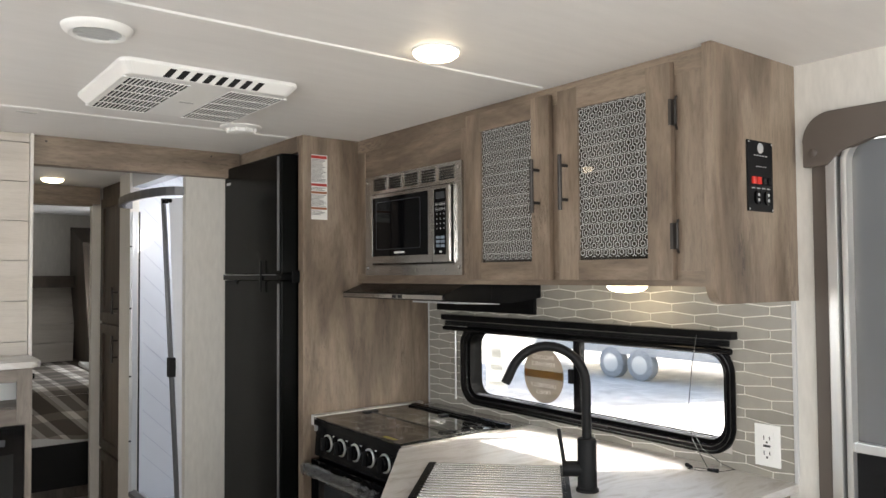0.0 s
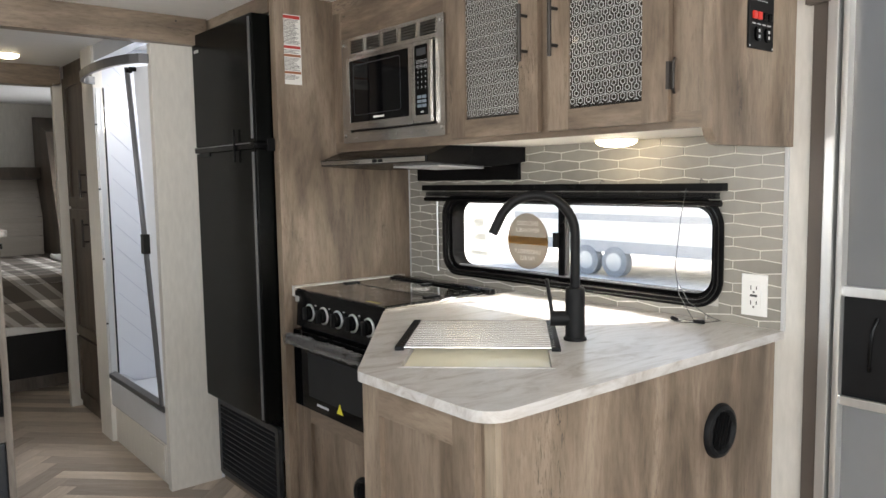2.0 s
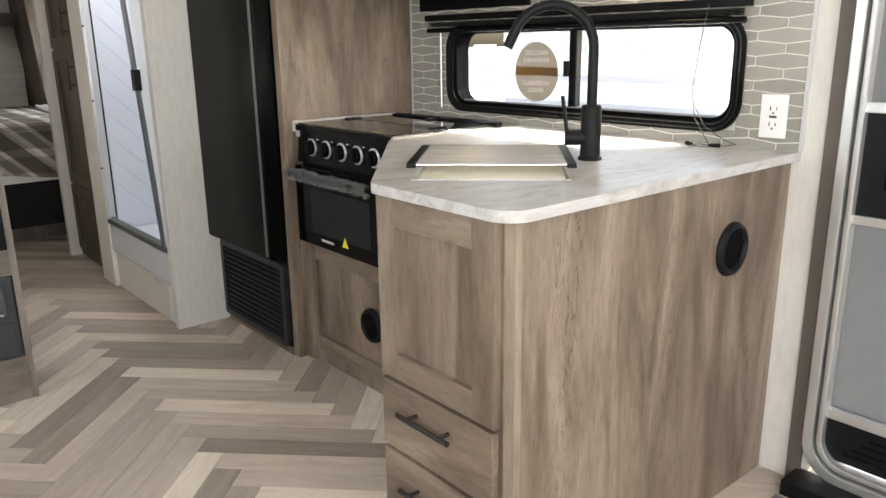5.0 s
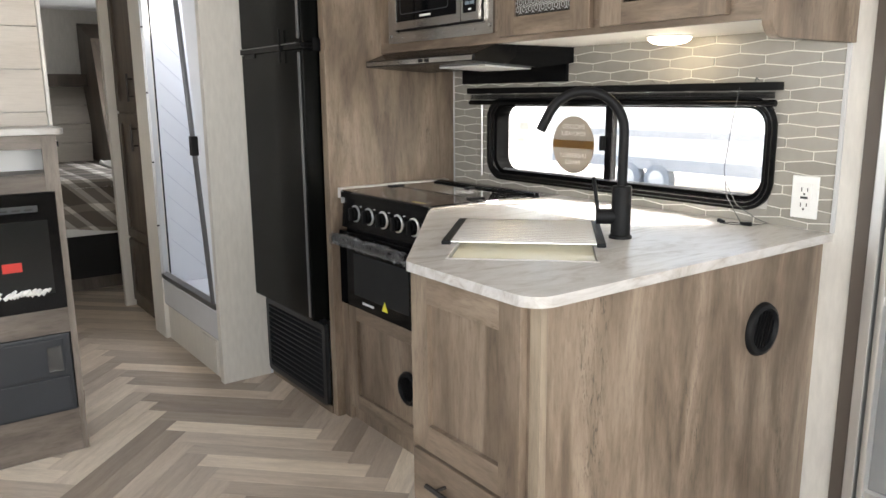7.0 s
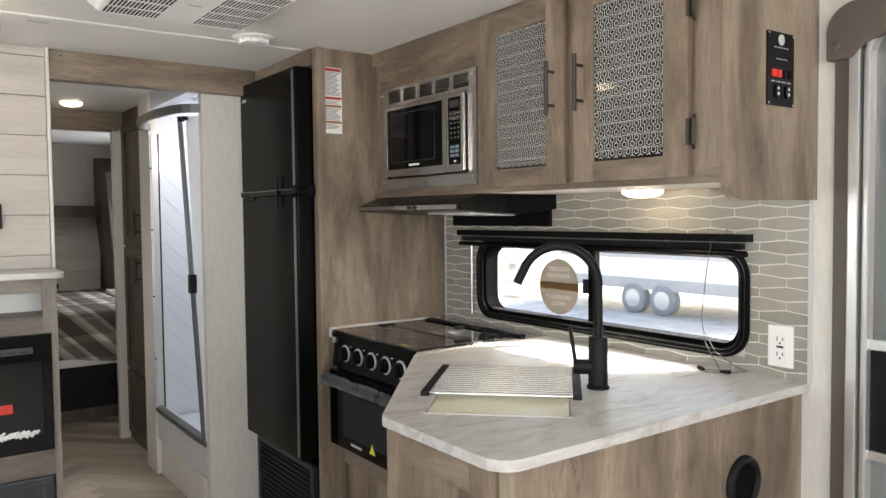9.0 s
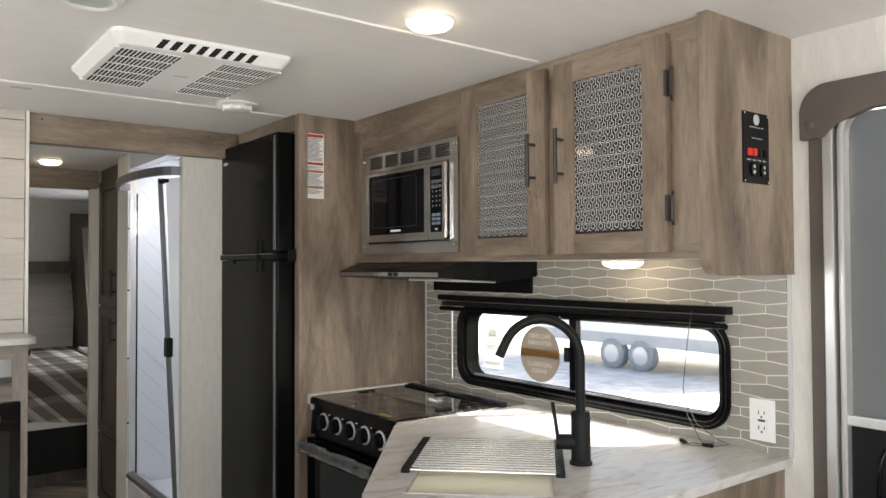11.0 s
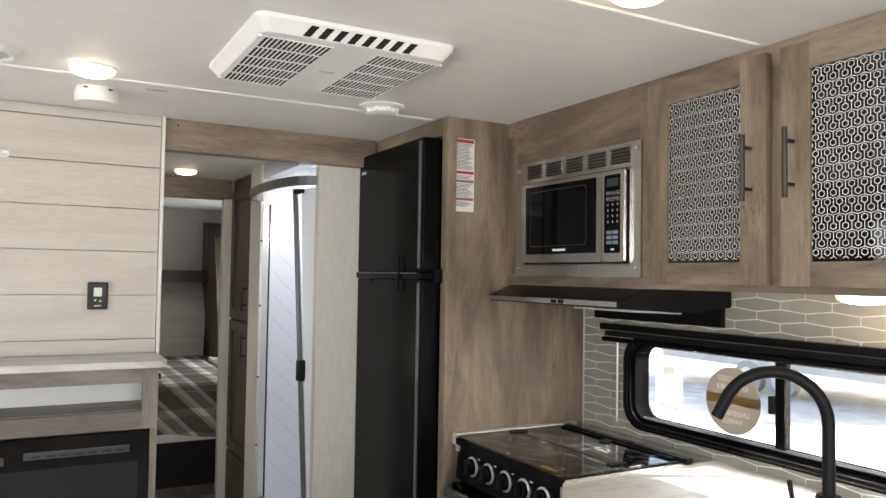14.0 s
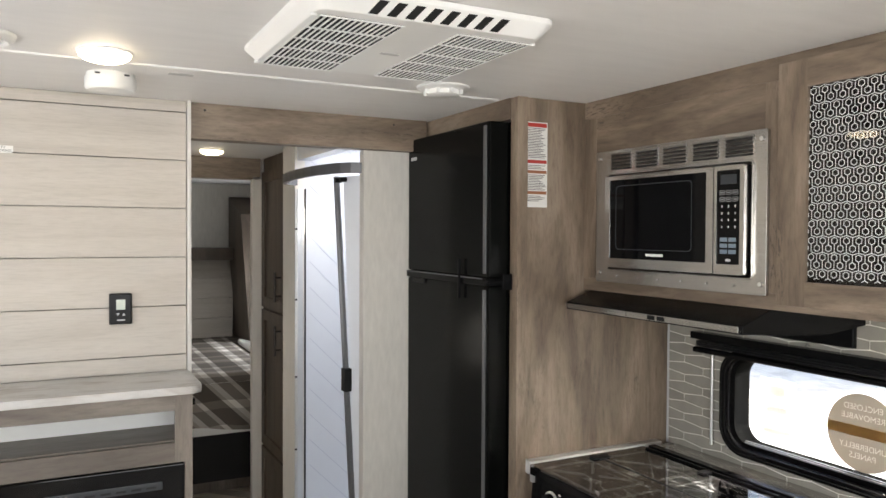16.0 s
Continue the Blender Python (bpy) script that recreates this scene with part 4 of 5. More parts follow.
boxes("backing", [(1.343, 1.350, 2.68, 3.23, 0.04, 0.37)], M_dark, fg, 0)
for k in range(13):
    z = 0.066 + 0.0225 * k
    bm = bmesh.new()
    prism(bm, [(1.327, z), (1.327, z + 0.003), (1.343, z + 0.009), (1.343, z + 0.006)], "y", 2.694, 3.214)
    part("slat", bm, M_grille, fg)
lab = thing("warning_label", (1.42, 2.631, 1.66), "long paper warning label with red and brown bars", "label")
boxes("sheet", [(1.377, 1.459, 2.6305, 2.6318, 1.683, 1.937)], M_paper, lab, 0)
for z0, z1, m in ((1.914, 1.926, M_redlabel), (1.806, 1.816, M_redlabel), (1.776, 1.785, M_brownlabel), (1.714, 1.723, M_brownlabel)):
    boxes("heading_bar", [(1.380, 1.456, 2.6296, 2.6304, z0 + 0.008, z1 + 0.008)], m, lab, 0)
bm = bmesh.new()
for k in range(46):
    z = 1.918 - 0.0048 * k
    if any(a - 0.004 < z < b + 0.004 for a, b in ((1.814, 1.824), (1.784, 1.793), (1.722, 1.731))):
        continue
    bx(bm, 1.383, 1.383 + 0.045 + 0.026 * random.random(), 2.6299, 2.6304, z - 0.0009, z + 0.0009)
part("text_line", bm, M_ink, lab)["kind"] = "stuff"

# ---- upper cabinet ----
UC = 1.60
up = thing("upper_cabinet", (1.78, 1.8, 1.43), "brown wood-look wall cabinet with patterned glass doors", "cabinet")
for k, b in enumerate([
    (UC, UC + 0.018, 1.03, 2.632, 1.955, CEIL), (UC, UC + 0.018, 1.03, 2.632, 1.432, 1.470), (UC, UC + 0.018, 1.03, 1.128, 1.470, 1.955),
    (UC, UC + 0.018, 1.505, 1.555, 1.470, 1.955), (UC, UC + 0.018, 1.90, 1.965, 1.470, 1.955), (UC, UC + 0.018, 2.575, 2.632, 1.470, 1.955), (UC + 0.0015, UC + 0.018, 1.965, 2.575, 1.85, 1.955)]):
    boxes("face_frame", [b], M_wood_y if k in (0, 1, 6) else M_wood, up, 0.0009)
boxes("bottom", [(UC + 0.018, WALL, 1.03, 2.632, 1.432, 1.446)], M_trim, up, 0, "pale cabinet underside")
each("partition", [(UC + 0.018, WALL, 1.905, 1.92, 1.446, CEIL), (UC + 0.018, WALL, 1.515, 1.53, 1.446, CEIL)], M_wood, up, 0)
boxes("inside_back", [(WALL - 0.008, WALL - 0.002, 1.03, 1.905, 1.446, CEIL)], M_wood, up, 0)
boxes("shelf", [(UC + 0.03, WALL - 0.008, 1.03, 1.905, 1.70, 1.712)], M_wood, up, 0)
bm = bmesh.new()
prism(bm, [(1.576, CEIL), (1.576, 1.435)] + arc2((1.621, 1.435), 0.045, 180, 270, 8) + [(WALL, 1.390), (WALL, CEIL)], "y", 1.004, 1.03)
part("end_panel", bm, M_wood, up, "end panel with a rounded lower corner", 0.002)


M_printline = paint_mat("white_print", (0.66, 0.66, 0.64), 0.4)


def hex_pattern(y0, y1, z0, z1, x, parent):
    """Printed white honeycomb lines: rings on two staggered rows with stems, and waves between the rows."""
    bm = bmesh.new()
    p, per, w = 0.0270, 0.0355, 0.00088

    def quad(a, b, hw):
        a, b = Vector(a), Vector(b)
        if not (y0 < min(a.x, b.x) and max(a.x, b.x) < y1 and z0 < min(a.y, b.y) and max(a.y, b.y) < z1):
            return
        s = Vector((-(b - a).y, (b - a).x)).normalized() * hw
        e = (b - a).normalized() * hw * 0.5
        bm.faces.new([bm.verts.new((x, q.x, q.y)) for q in (a - s - e, b - s + e, b + s + e, a + s - e)])

    def ring(cy, cz, r):
        for k in range(6):
            a0, a1 = radians(90 + 60 * k), radians(150 + 60 * k)
            quad((cy + r * math.cos(a0), cz + r * math.sin(a0)), (cy + r * math.cos(a1), cz + r * math.sin(a1)), w)
    nz, ny = int((z1 - z0) / per) + 2, int((y1 - y0) / p) + 2
    for j in range(-1, nz):
        za = z1 - 0.012 - per * j
        zb = za - 0.0160
        for i in range(-1, ny):
            ya, yb = y0 + p * (i + 0.25), y0 + p * (i + 0.75)
            ring(ya, za, 0.0073)
            ring(yb, zb, 0.0073)
            quad((ya, za - 0.0073), (ya, zb - 0.0085), w)
            quad((yb, zb + 0.0073), (yb, za + 0.0070), w)
            quad((ya, zb - 0.0085), (yb, zb - 0.0125), w)
            quad((yb, zb - 0.0125), (ya + p, zb - 0.0085), w)
    return part("printed_pattern", bm, M_printline, parent, "white printed honeycomb lines")


for y0, y1, hy in ((1.537, 1.915, 1.578), (1.122, 1.500, 1.466)):
    g0, g1, h0, h1 = y0 + 0.073, y1 - 0.073, 1.502, 1.924
    d = frame_door("door", UC - 0.02, UC - 0.002, y0, y1, 1.448, 1.985, g0, g1, h0, h1, M_wood, up)
    boxes("pane", [(UC - 0.012, UC - 0.008, g0 - 0.005, g1 + 0.005, h0 - 0.005, h1 + 0.005)], M_cabglass, d, 0, "clear glass pane")
    pl = hex_pattern(g0, g1, h0, h1, UC - 0.0126, d)
    pl["kind"] = "stuff"
    bar_handle(d, (UC - 0.02, hy, 1.72), "z", 0.155, (-1, 0, 0))
    if y0 < 1.3:
        for z in (1.86, 1.555):
            bm = bmesh.new()
            bx(bm, UC - 0.023, UC - 0.0015, y0 - 0.004, y0 + 0.004, z - 0.032, z + 0.032)
            tube(bm, [(UC - 0.003, y0 - 0.006, z - 0.04), (UC - 0.016, y0 - 0.012, z - 0.03), (UC - 0.016, y0 - 0.012, z + 0.03), (UC - 0.003, y0 - 0.006, z + 0.04)], 0.003, 8)
            part("hinge", bm, M_bronze, d, "dark bronze hinge")

cp = thing("control_panel", (1.77, 1.0, 1.70), "black control panel with red rocker switches", "control panel")
CY = 1.0035
boxes("plate", [(1.715, 1.83, CY - 0.005, CY, 1.615, 1.790)], M_matte, cp, 0.002)
bm = bmesh.new()
lathe(bm, (1.772, CY - 0.005, 1.772), [(0.013, 0), (0.013, -0.001), (0.001, -0.001)], "y", 20)
part("emblem", bm, M_greyprint, cp)
for k in range(4):
    x = 1.738 + 0.023 * k
    s = boxes("switch", [(x - 0.008, x + 0.008, CY - 0.010, CY - 0.005, 1.682, 1.700)], M_red if k < 2 else M_black, cp, 0.002, "red rocker switch" if k < 2 else "black rocker switch")
for x in (1.752, 1.797):
    bm = bmesh.new()
    prism(bm, rrect(x - 0.013, x + 0.013, 1.632, 1.666, 0.012), "y", CY - 0.011, CY - 0.005)
    sock = part("socket", bm, M_gloss, cp, "black socket with pale marks", 0.002)
    boxes("mark", [(x - 0.003, x + 0.003, CY - 0.0118, CY - 0.011, 1.652, 1.659), (x - 0.003, x + 0.003, CY - 0.0118, CY - 0.011, 1.639, 1.646)], M_greyprint, sock, 0)
bm = bmesh.new()
for k in range(5):
    bx(bm, 1.742 + 0.013 * k, 1.750 + 0.013 * k, CY - 0.0056, CY - 0.005, 1.752, 1.7545)
    bx(bm, 1.752 + 0.010 * k, 1.757 + 0.010 * k, CY - 0.0056, CY - 0.005, 1.725, 1.7275)
    if k < 4:
        bx(bm, 1.730 + 0.023 * k, 1.745 + 0.023 * k, CY - 0.0056, CY - 0.005, 1.671, 1.6735)
for x, z in ((1.72, 1.785), (1.825, 1.785), (1.72, 1.62), (1.825, 1.62)):
    bx(bm, x - 0.002, x + 0.002, CY - 0.006, CY - 0.005, z - 0.002, z + 0.002)
part("print", bm, M_greyprint, cp)["kind"] = "stuff"

# ---- microwave in its steel surround ----
mw = thing("microwave", (1.75, 2.25, 1.47), "built-in microwave with brushed steel surround", "microwave")
bm = bmesh.new()
ring_prism(bm, rrect(1.948, 2.556, 1.463, 1.848, 0.004, 2), rrect(1.985, 2.504, 1.499, 1.779, 0.008, 2), "x", 1.588, 1.598)
part("surround", bm, M_steel, mw, "brushed steel trim frame", 0.001)
bm = bmesh.new()
ring_prism(bm, rrect(1.985, 2.504, 1.499, 1.779, 0.008, 2), rrect(1.988, 2.501, 1.502, 1.776, 0.008, 2), "x", 1.585, 1.60)
part("opening_lip", bm, M_steel, mw, "folded steel lip", 0.0008)
bm = bmesh.new()
for k in range(5):
    y = 2.028 + 0.105 * k
    for j in range(5):
        z = 1.792 + 0.0095 * j
        bx(bm, 1.5866, 1.5885, y - 0.040, y + 0.040, z - 0.0016, z + 0.0016)
part("louvre_slot", bm, M_dark, mw, "dark louvre slots")["kind"] = "stuff"
bm = bmesh.new()
for k in range(5):
    y = 2.028 + 0.105 * k
    for j in range(5):
        z = 1.795 + 0.0095 * j
        prism(bm, [(1.5868, z - 0.001), (1.582, z - 0.0005), (1.5868, z + 0.0058)], "y", y - 0.042, y + 0.042)
part("louvre", bm, M_steel, mw)["kind"] = "stuff"
bm = bmesh.new()
for y, z in ((1.962, 1.826), (1.962, 1.490), (2.542, 1.826), (2.542, 1.490)):
    cyl(bm, (1.5835, y, z), (1.589, y, z), 0.0055, 0.0065, 12)
for k in range(6):
    cyl(bm, (1.585, 2.04 + 0.085 * k, 1.482), (1.589, 2.04 + 0.085 * k, 1.482), 0.003, seg=8)
part("screw", bm, M_chrome, mw)["kind"] = "stuff"
boxes("body", [(1.60, 1.93, 1.994, 2.496, 1.508, 1.770)], M_black, mw)
bm = bmesh.new()
ring_prism(bm, rrect(2.088, 2.495, 1.508, 1.770, 0.004, 2), rrect(2.111, 2.473, 1.535, 1.758, 0.003, 2), "x", 1.568, 1.60)
d = part("door", bm, M_steel, mw, "steel door frame", 0.001)
boxes("window", [(1.5705, 1.575, 2.109, 2.475, 1.533, 1.760)], M_gloss, d, 0, "dark reflective window")
bm = bmesh.new()
ring_prism(bm, rrect(2.159, 2.449, 1.560, 1.742, 0.012, 4), rrect(2.161, 2.447, 1.562, 1.740, 0.011, 4), "x", 1.5702, 1.5706)
part("window_border", bm, M_charcoal, d, "faint printed border on the window")
boxes("maker_mark", [(1.5695, 1.5704, 2.259, 2.324, 1.544, 1.551)], M_paper, d, 0, "small pale maker's mark")
bm = bmesh.new()
ring_prism(bm, rrect(1.995, 2.086, 1.508, 1.770, 0.004, 2), rrect(2.008, 2.077, 1.533, 1.758, 0.003, 2), "x", 1.568, 1.60)
kp = part("keypad_frame", bm, M_steel, mw, "", 0.001)
boxes("keypad", [(1.5705, 1.575, 2.006, 2.079, 1.531, 1.760)], M_gloss, kp, 0, "black keypad")
boxes("clock", [(1.5696, 1.5704, 2.019, 2.067, 1.725, 1.748)], M_charcoal, kp, 0, "dark clock display")
bm = bmesh.new()
for r in range(7):
    for c in range(3):
        y, z = 2.062 - 0.020 * c, 1.705 - 0.0165 * r
        if r < 2:
            ring_prism(bm, rrect(y - 0.0075, y + 0.0075, z - 0.0055, z + 0.0055, 0.003, 2), rrect(y - 0.0068, y + 0.0068, z - 0.0048, z + 0.0048, 0.0025, 2), "x", 1.5698, 1.5704)
            bx(bm, 1.5698, 1.5704, y - 0.004, y + 0.004, z - 0.0009, z + 0.0009)
        elif r < 6:
            bx(bm, 1.5698, 1.5704, y - 0.0014, y + 0.0014, z - 0.0028, z + 0.0028)
bx(bm, 1.5698, 1.5704, 2.035, 2.049, 1.540, 1.546)
part("key_mark", bm, M_greyprint, kp)["kind"] = "stuff"
for r in range(3):
    for c in range(2):
        boxes("key", [(1.5694, 1.5704, 2.045 - 0.026 * c, 2.067 - 0.026 * c, 1.558 + 0.0145 * r, 1.568 + 0.0145 * r)], M_key, kp, 0.0004)

# ---- range hood ----
hood = thing("range_hood", (1.74, 2.27, 1.35), "slim black range hood with a steel front strip", "range hood")
bm = bmesh.new()
prism(bm, [(1.512, 1.378), (1.512, 1.399), (1.60, 1.431), (1.95, 1.431), (1.95, 1.378), (1.80, 1.362), (1.60, 1.372)], "y", 1.945, 2.600)
part("canopy", bm, M_black, hood, "", 0.002)
boxes("front_strip", [(1.5085, 1.5115, 1.955, 2.33, 1.381, 1.396)], M_steel, hood, 0.001, "brushed steel front strip")
boxes("front_strip", [(1.5085, 1.5115, 2.3305, 2.592, 1.381, 1.396)], M_steel, hood, 0.001, "brushed steel front strip")
for y in (2.20, 2.235):
    boxes("rocker", [(1.5065, 1.5085, y - 0.012, y + 0.012, 1.383, 1.394)], M_matte, hood, 0.001, "small black rocker")
boxes("splash_plate", [(1.938, 1.952, 1.968, 2.555, 1.316, 1.378)], M_black, hood, 0.004, "black rear plate")
bm = bmesh.new()
prism(bm, [(1.60, 1.370), (1.80, 1.360), (1.80, 1.357), (1.60, 1.365)], "y", 2.0, 2.25)
part("light_lens", bm, M_greyprint, hood, "pale light lens")

# ---- window ----
M_bead = paint_mat("glossy_black_bead", (0.012, 0.012, 0.012), 0.1, 0, 0.05, bump=0, spec=0.6)
win = thing("window_1", (WALL, 1.79, 0.94), "black-framed sliding kitchen window with rounded corners", "window", "", "structure")
bm = bmesh.new()
ring_prism(bm, rrect(1.186, 2.402, 0.946, 1.262, 0.085, 8), rrect(1.216, 2.366, 0.974, 1.236, 0.062, 8), "x", WALL - 0.016, WALL - 0.0005)
part("window_frame", bm, M_black, win, "black outer frame", 0.003)
for d in (0.008, 0.021):
    bm = bmesh.new()
    ring_prism(bm, rrect(1.186 + d, 2.402 - d, 0.946 + d, 1.262 - d, 0.085 - d, 8), rrect(1.190 + d, 2.398 - d, 0.950 + d, 1.258 - d, 0.081 - d, 8), "x", WALL - 0.0195, WALL - 0.0155)
    part("frame_bead", bm, M_bead, win, "glossy raised bead", 0.0015)
bm = bmesh.new()
ring_prism(bm, rrect(1.213, 2.369, 0.971, 1.243, 0.062, 8), rrect(1.226, 2.355, 0.984, 1.230, 0.053, 8), "x", WALL - 0.002, 2.02)
part("inner_frame", bm, M_gasket, win)
boxes("mullion", [(1.962, 1.99, 1.775, 1.805, 0.978, 1.235)], M_black, win, 0.002)
boxes("latch", [(1.948, 1.963, 1.800, 1.818, 1.085, 1.135)], M_matte, win, 0.003)
pn = boxes("pane", [(1.974, 1.978, 1.22, 1.785, 0.978, 1.235)], M_glass, win, 0)
pn.visible_shadow = False
pn = boxes("pane", [(1.982, 1.986, 1.785, 2.36, 0.978, 1.235)], M_glass, win, 0)
pn.visible_shadow = False
bm = bmesh.new()
for k in range(8):
    y = 1.26 + 0.145 * k
    for z in (0.957, 1.249):
        cyl(bm, (WALL - 0.0175, y, z), (WALL - 0.015, y, z), 0.003, seg=8)
part("screw", bm, M_matte, win)["kind"] = "stuff"
boxes("track", [(1.958, 1.964, 1.24, 2.34, 0.983, 0.988), (1.968, 1.974, 1.24, 2.34, 0.983, 0.990)], M_greyrail, win, 0.001)

blind = thing("window_blind", (1.93, 1.84, 1.27), "raised black pleated window blind with headrail", "blind")
boxes("headrail", [(1.918, 1.955, 1.178, 2.500, 1.278, 1.300)], M_black, blind, 0.002)
bm = bmesh.new()
for k in range(5):
    z = 1.272 - 0.0035 * k
    bx(bm, 1.922 + 0.002 * (k % 2), 1.948, 1.20, 2.48, z - 0.0012, z + 0.0012)
part("pleats", bm, M_matte, blind, "folded black pleats")
bm = bmesh.new()
cyl(bm, (1.930, 1.186, 1.244), (1.930, 2.492, 1.244), 0.009, seg=14)
part("bottom_rail", bm, M_black, blind, smooth=True)
bm = bmesh.new()
cyl(bm, (1.942, 2.432, 0.955), (1.942, 2.432, 1.245), 0.0045, seg=10)
part("guide_rod", bm, M_alu, blind, "bright guide rod", smooth=True)
bm = bmesh.new()
tube(bm, [(1.915, 1.285, 1.285), (1.914, 1.30, 1.20), (1.912, 1.315, 1.06), (1.910, 1.30, 0.985), (1.89, 1.24, CT + 0.008)], 0.0012, 6)
tube(bm, [(1.912, 1.312, 1.03), (1.912, 1.27, 0.965), (1.925, 1.215, 0.93), (1.938, 1.186, CT + 0.006), (1.90, 1.20, CT + 0.004), (1.86, 1.245, CT + 0.004), (1.855, 1.28, CT + 0.004), (1.878, 1.26, CT + 0.006), (1.886, 1.22, CT + 0.006)], 0.0012, 6)
part("cord", bm, M_ink, blind, "thin black cord")
bm = bmesh.new()
cyl(bm, (1.890, 1.205, CT + 0.006), (1.878, 1.232, CT + 0.006), 0.006, 0.0045, 10)
cyl(bm, (1.882, 1.302, CT + 0.006), (1.870, 1.278, CT + 0.006), 0.006, 0.0045, 10)
part("tassel", bm, M_matte, blind)["kind"] = "stuff"
bm = bmesh.new()
for y in (1.25, 1.6, 2.1, 2.4):
    tube(bm, [(1.93, y, 1.30), (1.94, y + 0.004, 1.312), (1.953, y, 1.304)], 0.0012, 6)
part("bracket_clip", bm, M_greyrail, blind)["kind"] = "stuff"

M_sticker = glass_mat("see_through_sticker", (0.17, 0.145, 0.115), 0.6)
M_band = glass_mat("see_through_band", (0.42, 0.25, 0.07), 0.6)
M_notice = glass_mat("see_through_paper", (0.80, 0.80, 0.78), 0.6)
M_noticeprint = glass_mat("see_through_print", (0.66, 0.66, 0.64), 0.6)
stick = thing("window_sticker", (1.970, 2.0, 1.12), "round brown window sticker with white and orange bars", "sticker")
bm = bmesh.new()
lathe(bm, (1.9815, 1.968, 1.096), [(0.101, 0), (0.101, -0.0006), (0.001, -0.0006)], "x", 40)
part("disc", bm, M_sticker, stick)
boxes("band", [(1.980, 1.9806, 1.870, 2.066, 1.085, 1.112)], M_band, stick, 0, "orange band")


def back_text(body, y, z, size, parent, mat, x=1.9798):
    """Letters read from outside, so that they stand mirrored indoors."""
    cu = bpy.data.curves.new("lettering", "FONT")
    cu.body, cu.size, cu.align_x, cu.align_y = body, size, "CENTER", "CENTER"
    ob = bpy.data.objects.new("lettering", cu)
    scene.collection.objects.link(ob)
    dg = bpy.context.evaluated_depsgraph_get()
    me = bpy.data.meshes.new_from_object(ob.evaluated_get(dg))
    bpy.data.objects.remove(ob)
    base = world_loc(parent)
    for v in me.vertices:
        v.co = (x - base.x, y + v.co.x - base.y, z + v.co.y - base.z)
    me.materials.clear()
    me.materials.append(mat)
    o = new("lettering", me)
    o.parent = parent
    return o


for body, z in (("ENCLOSED", 1.160), ("REMOVABLE", 1.135), ("UNDERBELLY", 1.058), ("PANELS", 1.034)):
    back_text(body, 1.968, z, 0.0215, stick, M_paper)
notice = thing("window_notice", (1.98, 2.22, 1.05), "faint paper notice on the window pane", "notice")
boxes("sheet", [(1.9800, 1.9808, 2.165, 2.285, 1.018, 1.19)], M_notice, notice, 0)
bm = bmesh.new()
for y0, y1, z0, z1 in ((2.19, 2.26, 1.09, 1.11), (2.18, 2.27, 1.03, 1.045), (2.20, 2.25, 1.14, 1.17)):
    bx(bm, 1.9792, 1.9799, y0, y1, z0, z1)
part("print", bm, M_noticeprint, notice)["kind"] = "stuff"

# ---- backsplash ----
bs = thing("backsplash", (WALL, 1.8, CT), "grey elongated hexagon tiles with pale grout", "backsplash", "", "structure")
HOLE = (1.20, 2.385, 0.955, 1.25)
boxes("grout_bed", [(WALL - 0.004, WALL - 0.0005, 1.022, 1.20, CT, 1.432), (WALL - 0.004, WALL - 0.0005, 2.385, 2.63, CT, 1.432), (WALL - 0.004, WALL - 0.0005, 1.20, 2.385, CT, 0.955), (WALL - 0.004, WALL - 0.0005, 1.20, 2.385, 1.25, 1.432)], M_grout, bs, 0)
boxes("edge_strip", [(WALL - 0.008, WALL, 1.012, 1.022, CT, 1.39)], M_greyprint, bs, 0.001, "grey edge strip")
boxes("edge_strip", [(WALL - 0.008, WALL, 2.624, 2.631, CT, 1.432)], M_greyprint, bs, 0.001, "grey edge strip")
TL, TR, TV = 0.155, 0.0315, 0.011


def clip_poly(pts, axis, value, keep_less):
    out = []
    for k, p in enumerate(pts):
        q = pts[(k + 1) % len(pts)]
        pi, qi = (p[axis] <= value) == keep_less, (q[axis] <= value) == keep_less
        if pi:
            out.append(p)
        if pi != qi:
            f = (value - p[axis]) / (q[axis] - p[axis])
            out.append((p[0] + f * (q[0] - p[0]), p[1] + f * (q[1] - p[1])))
    return out


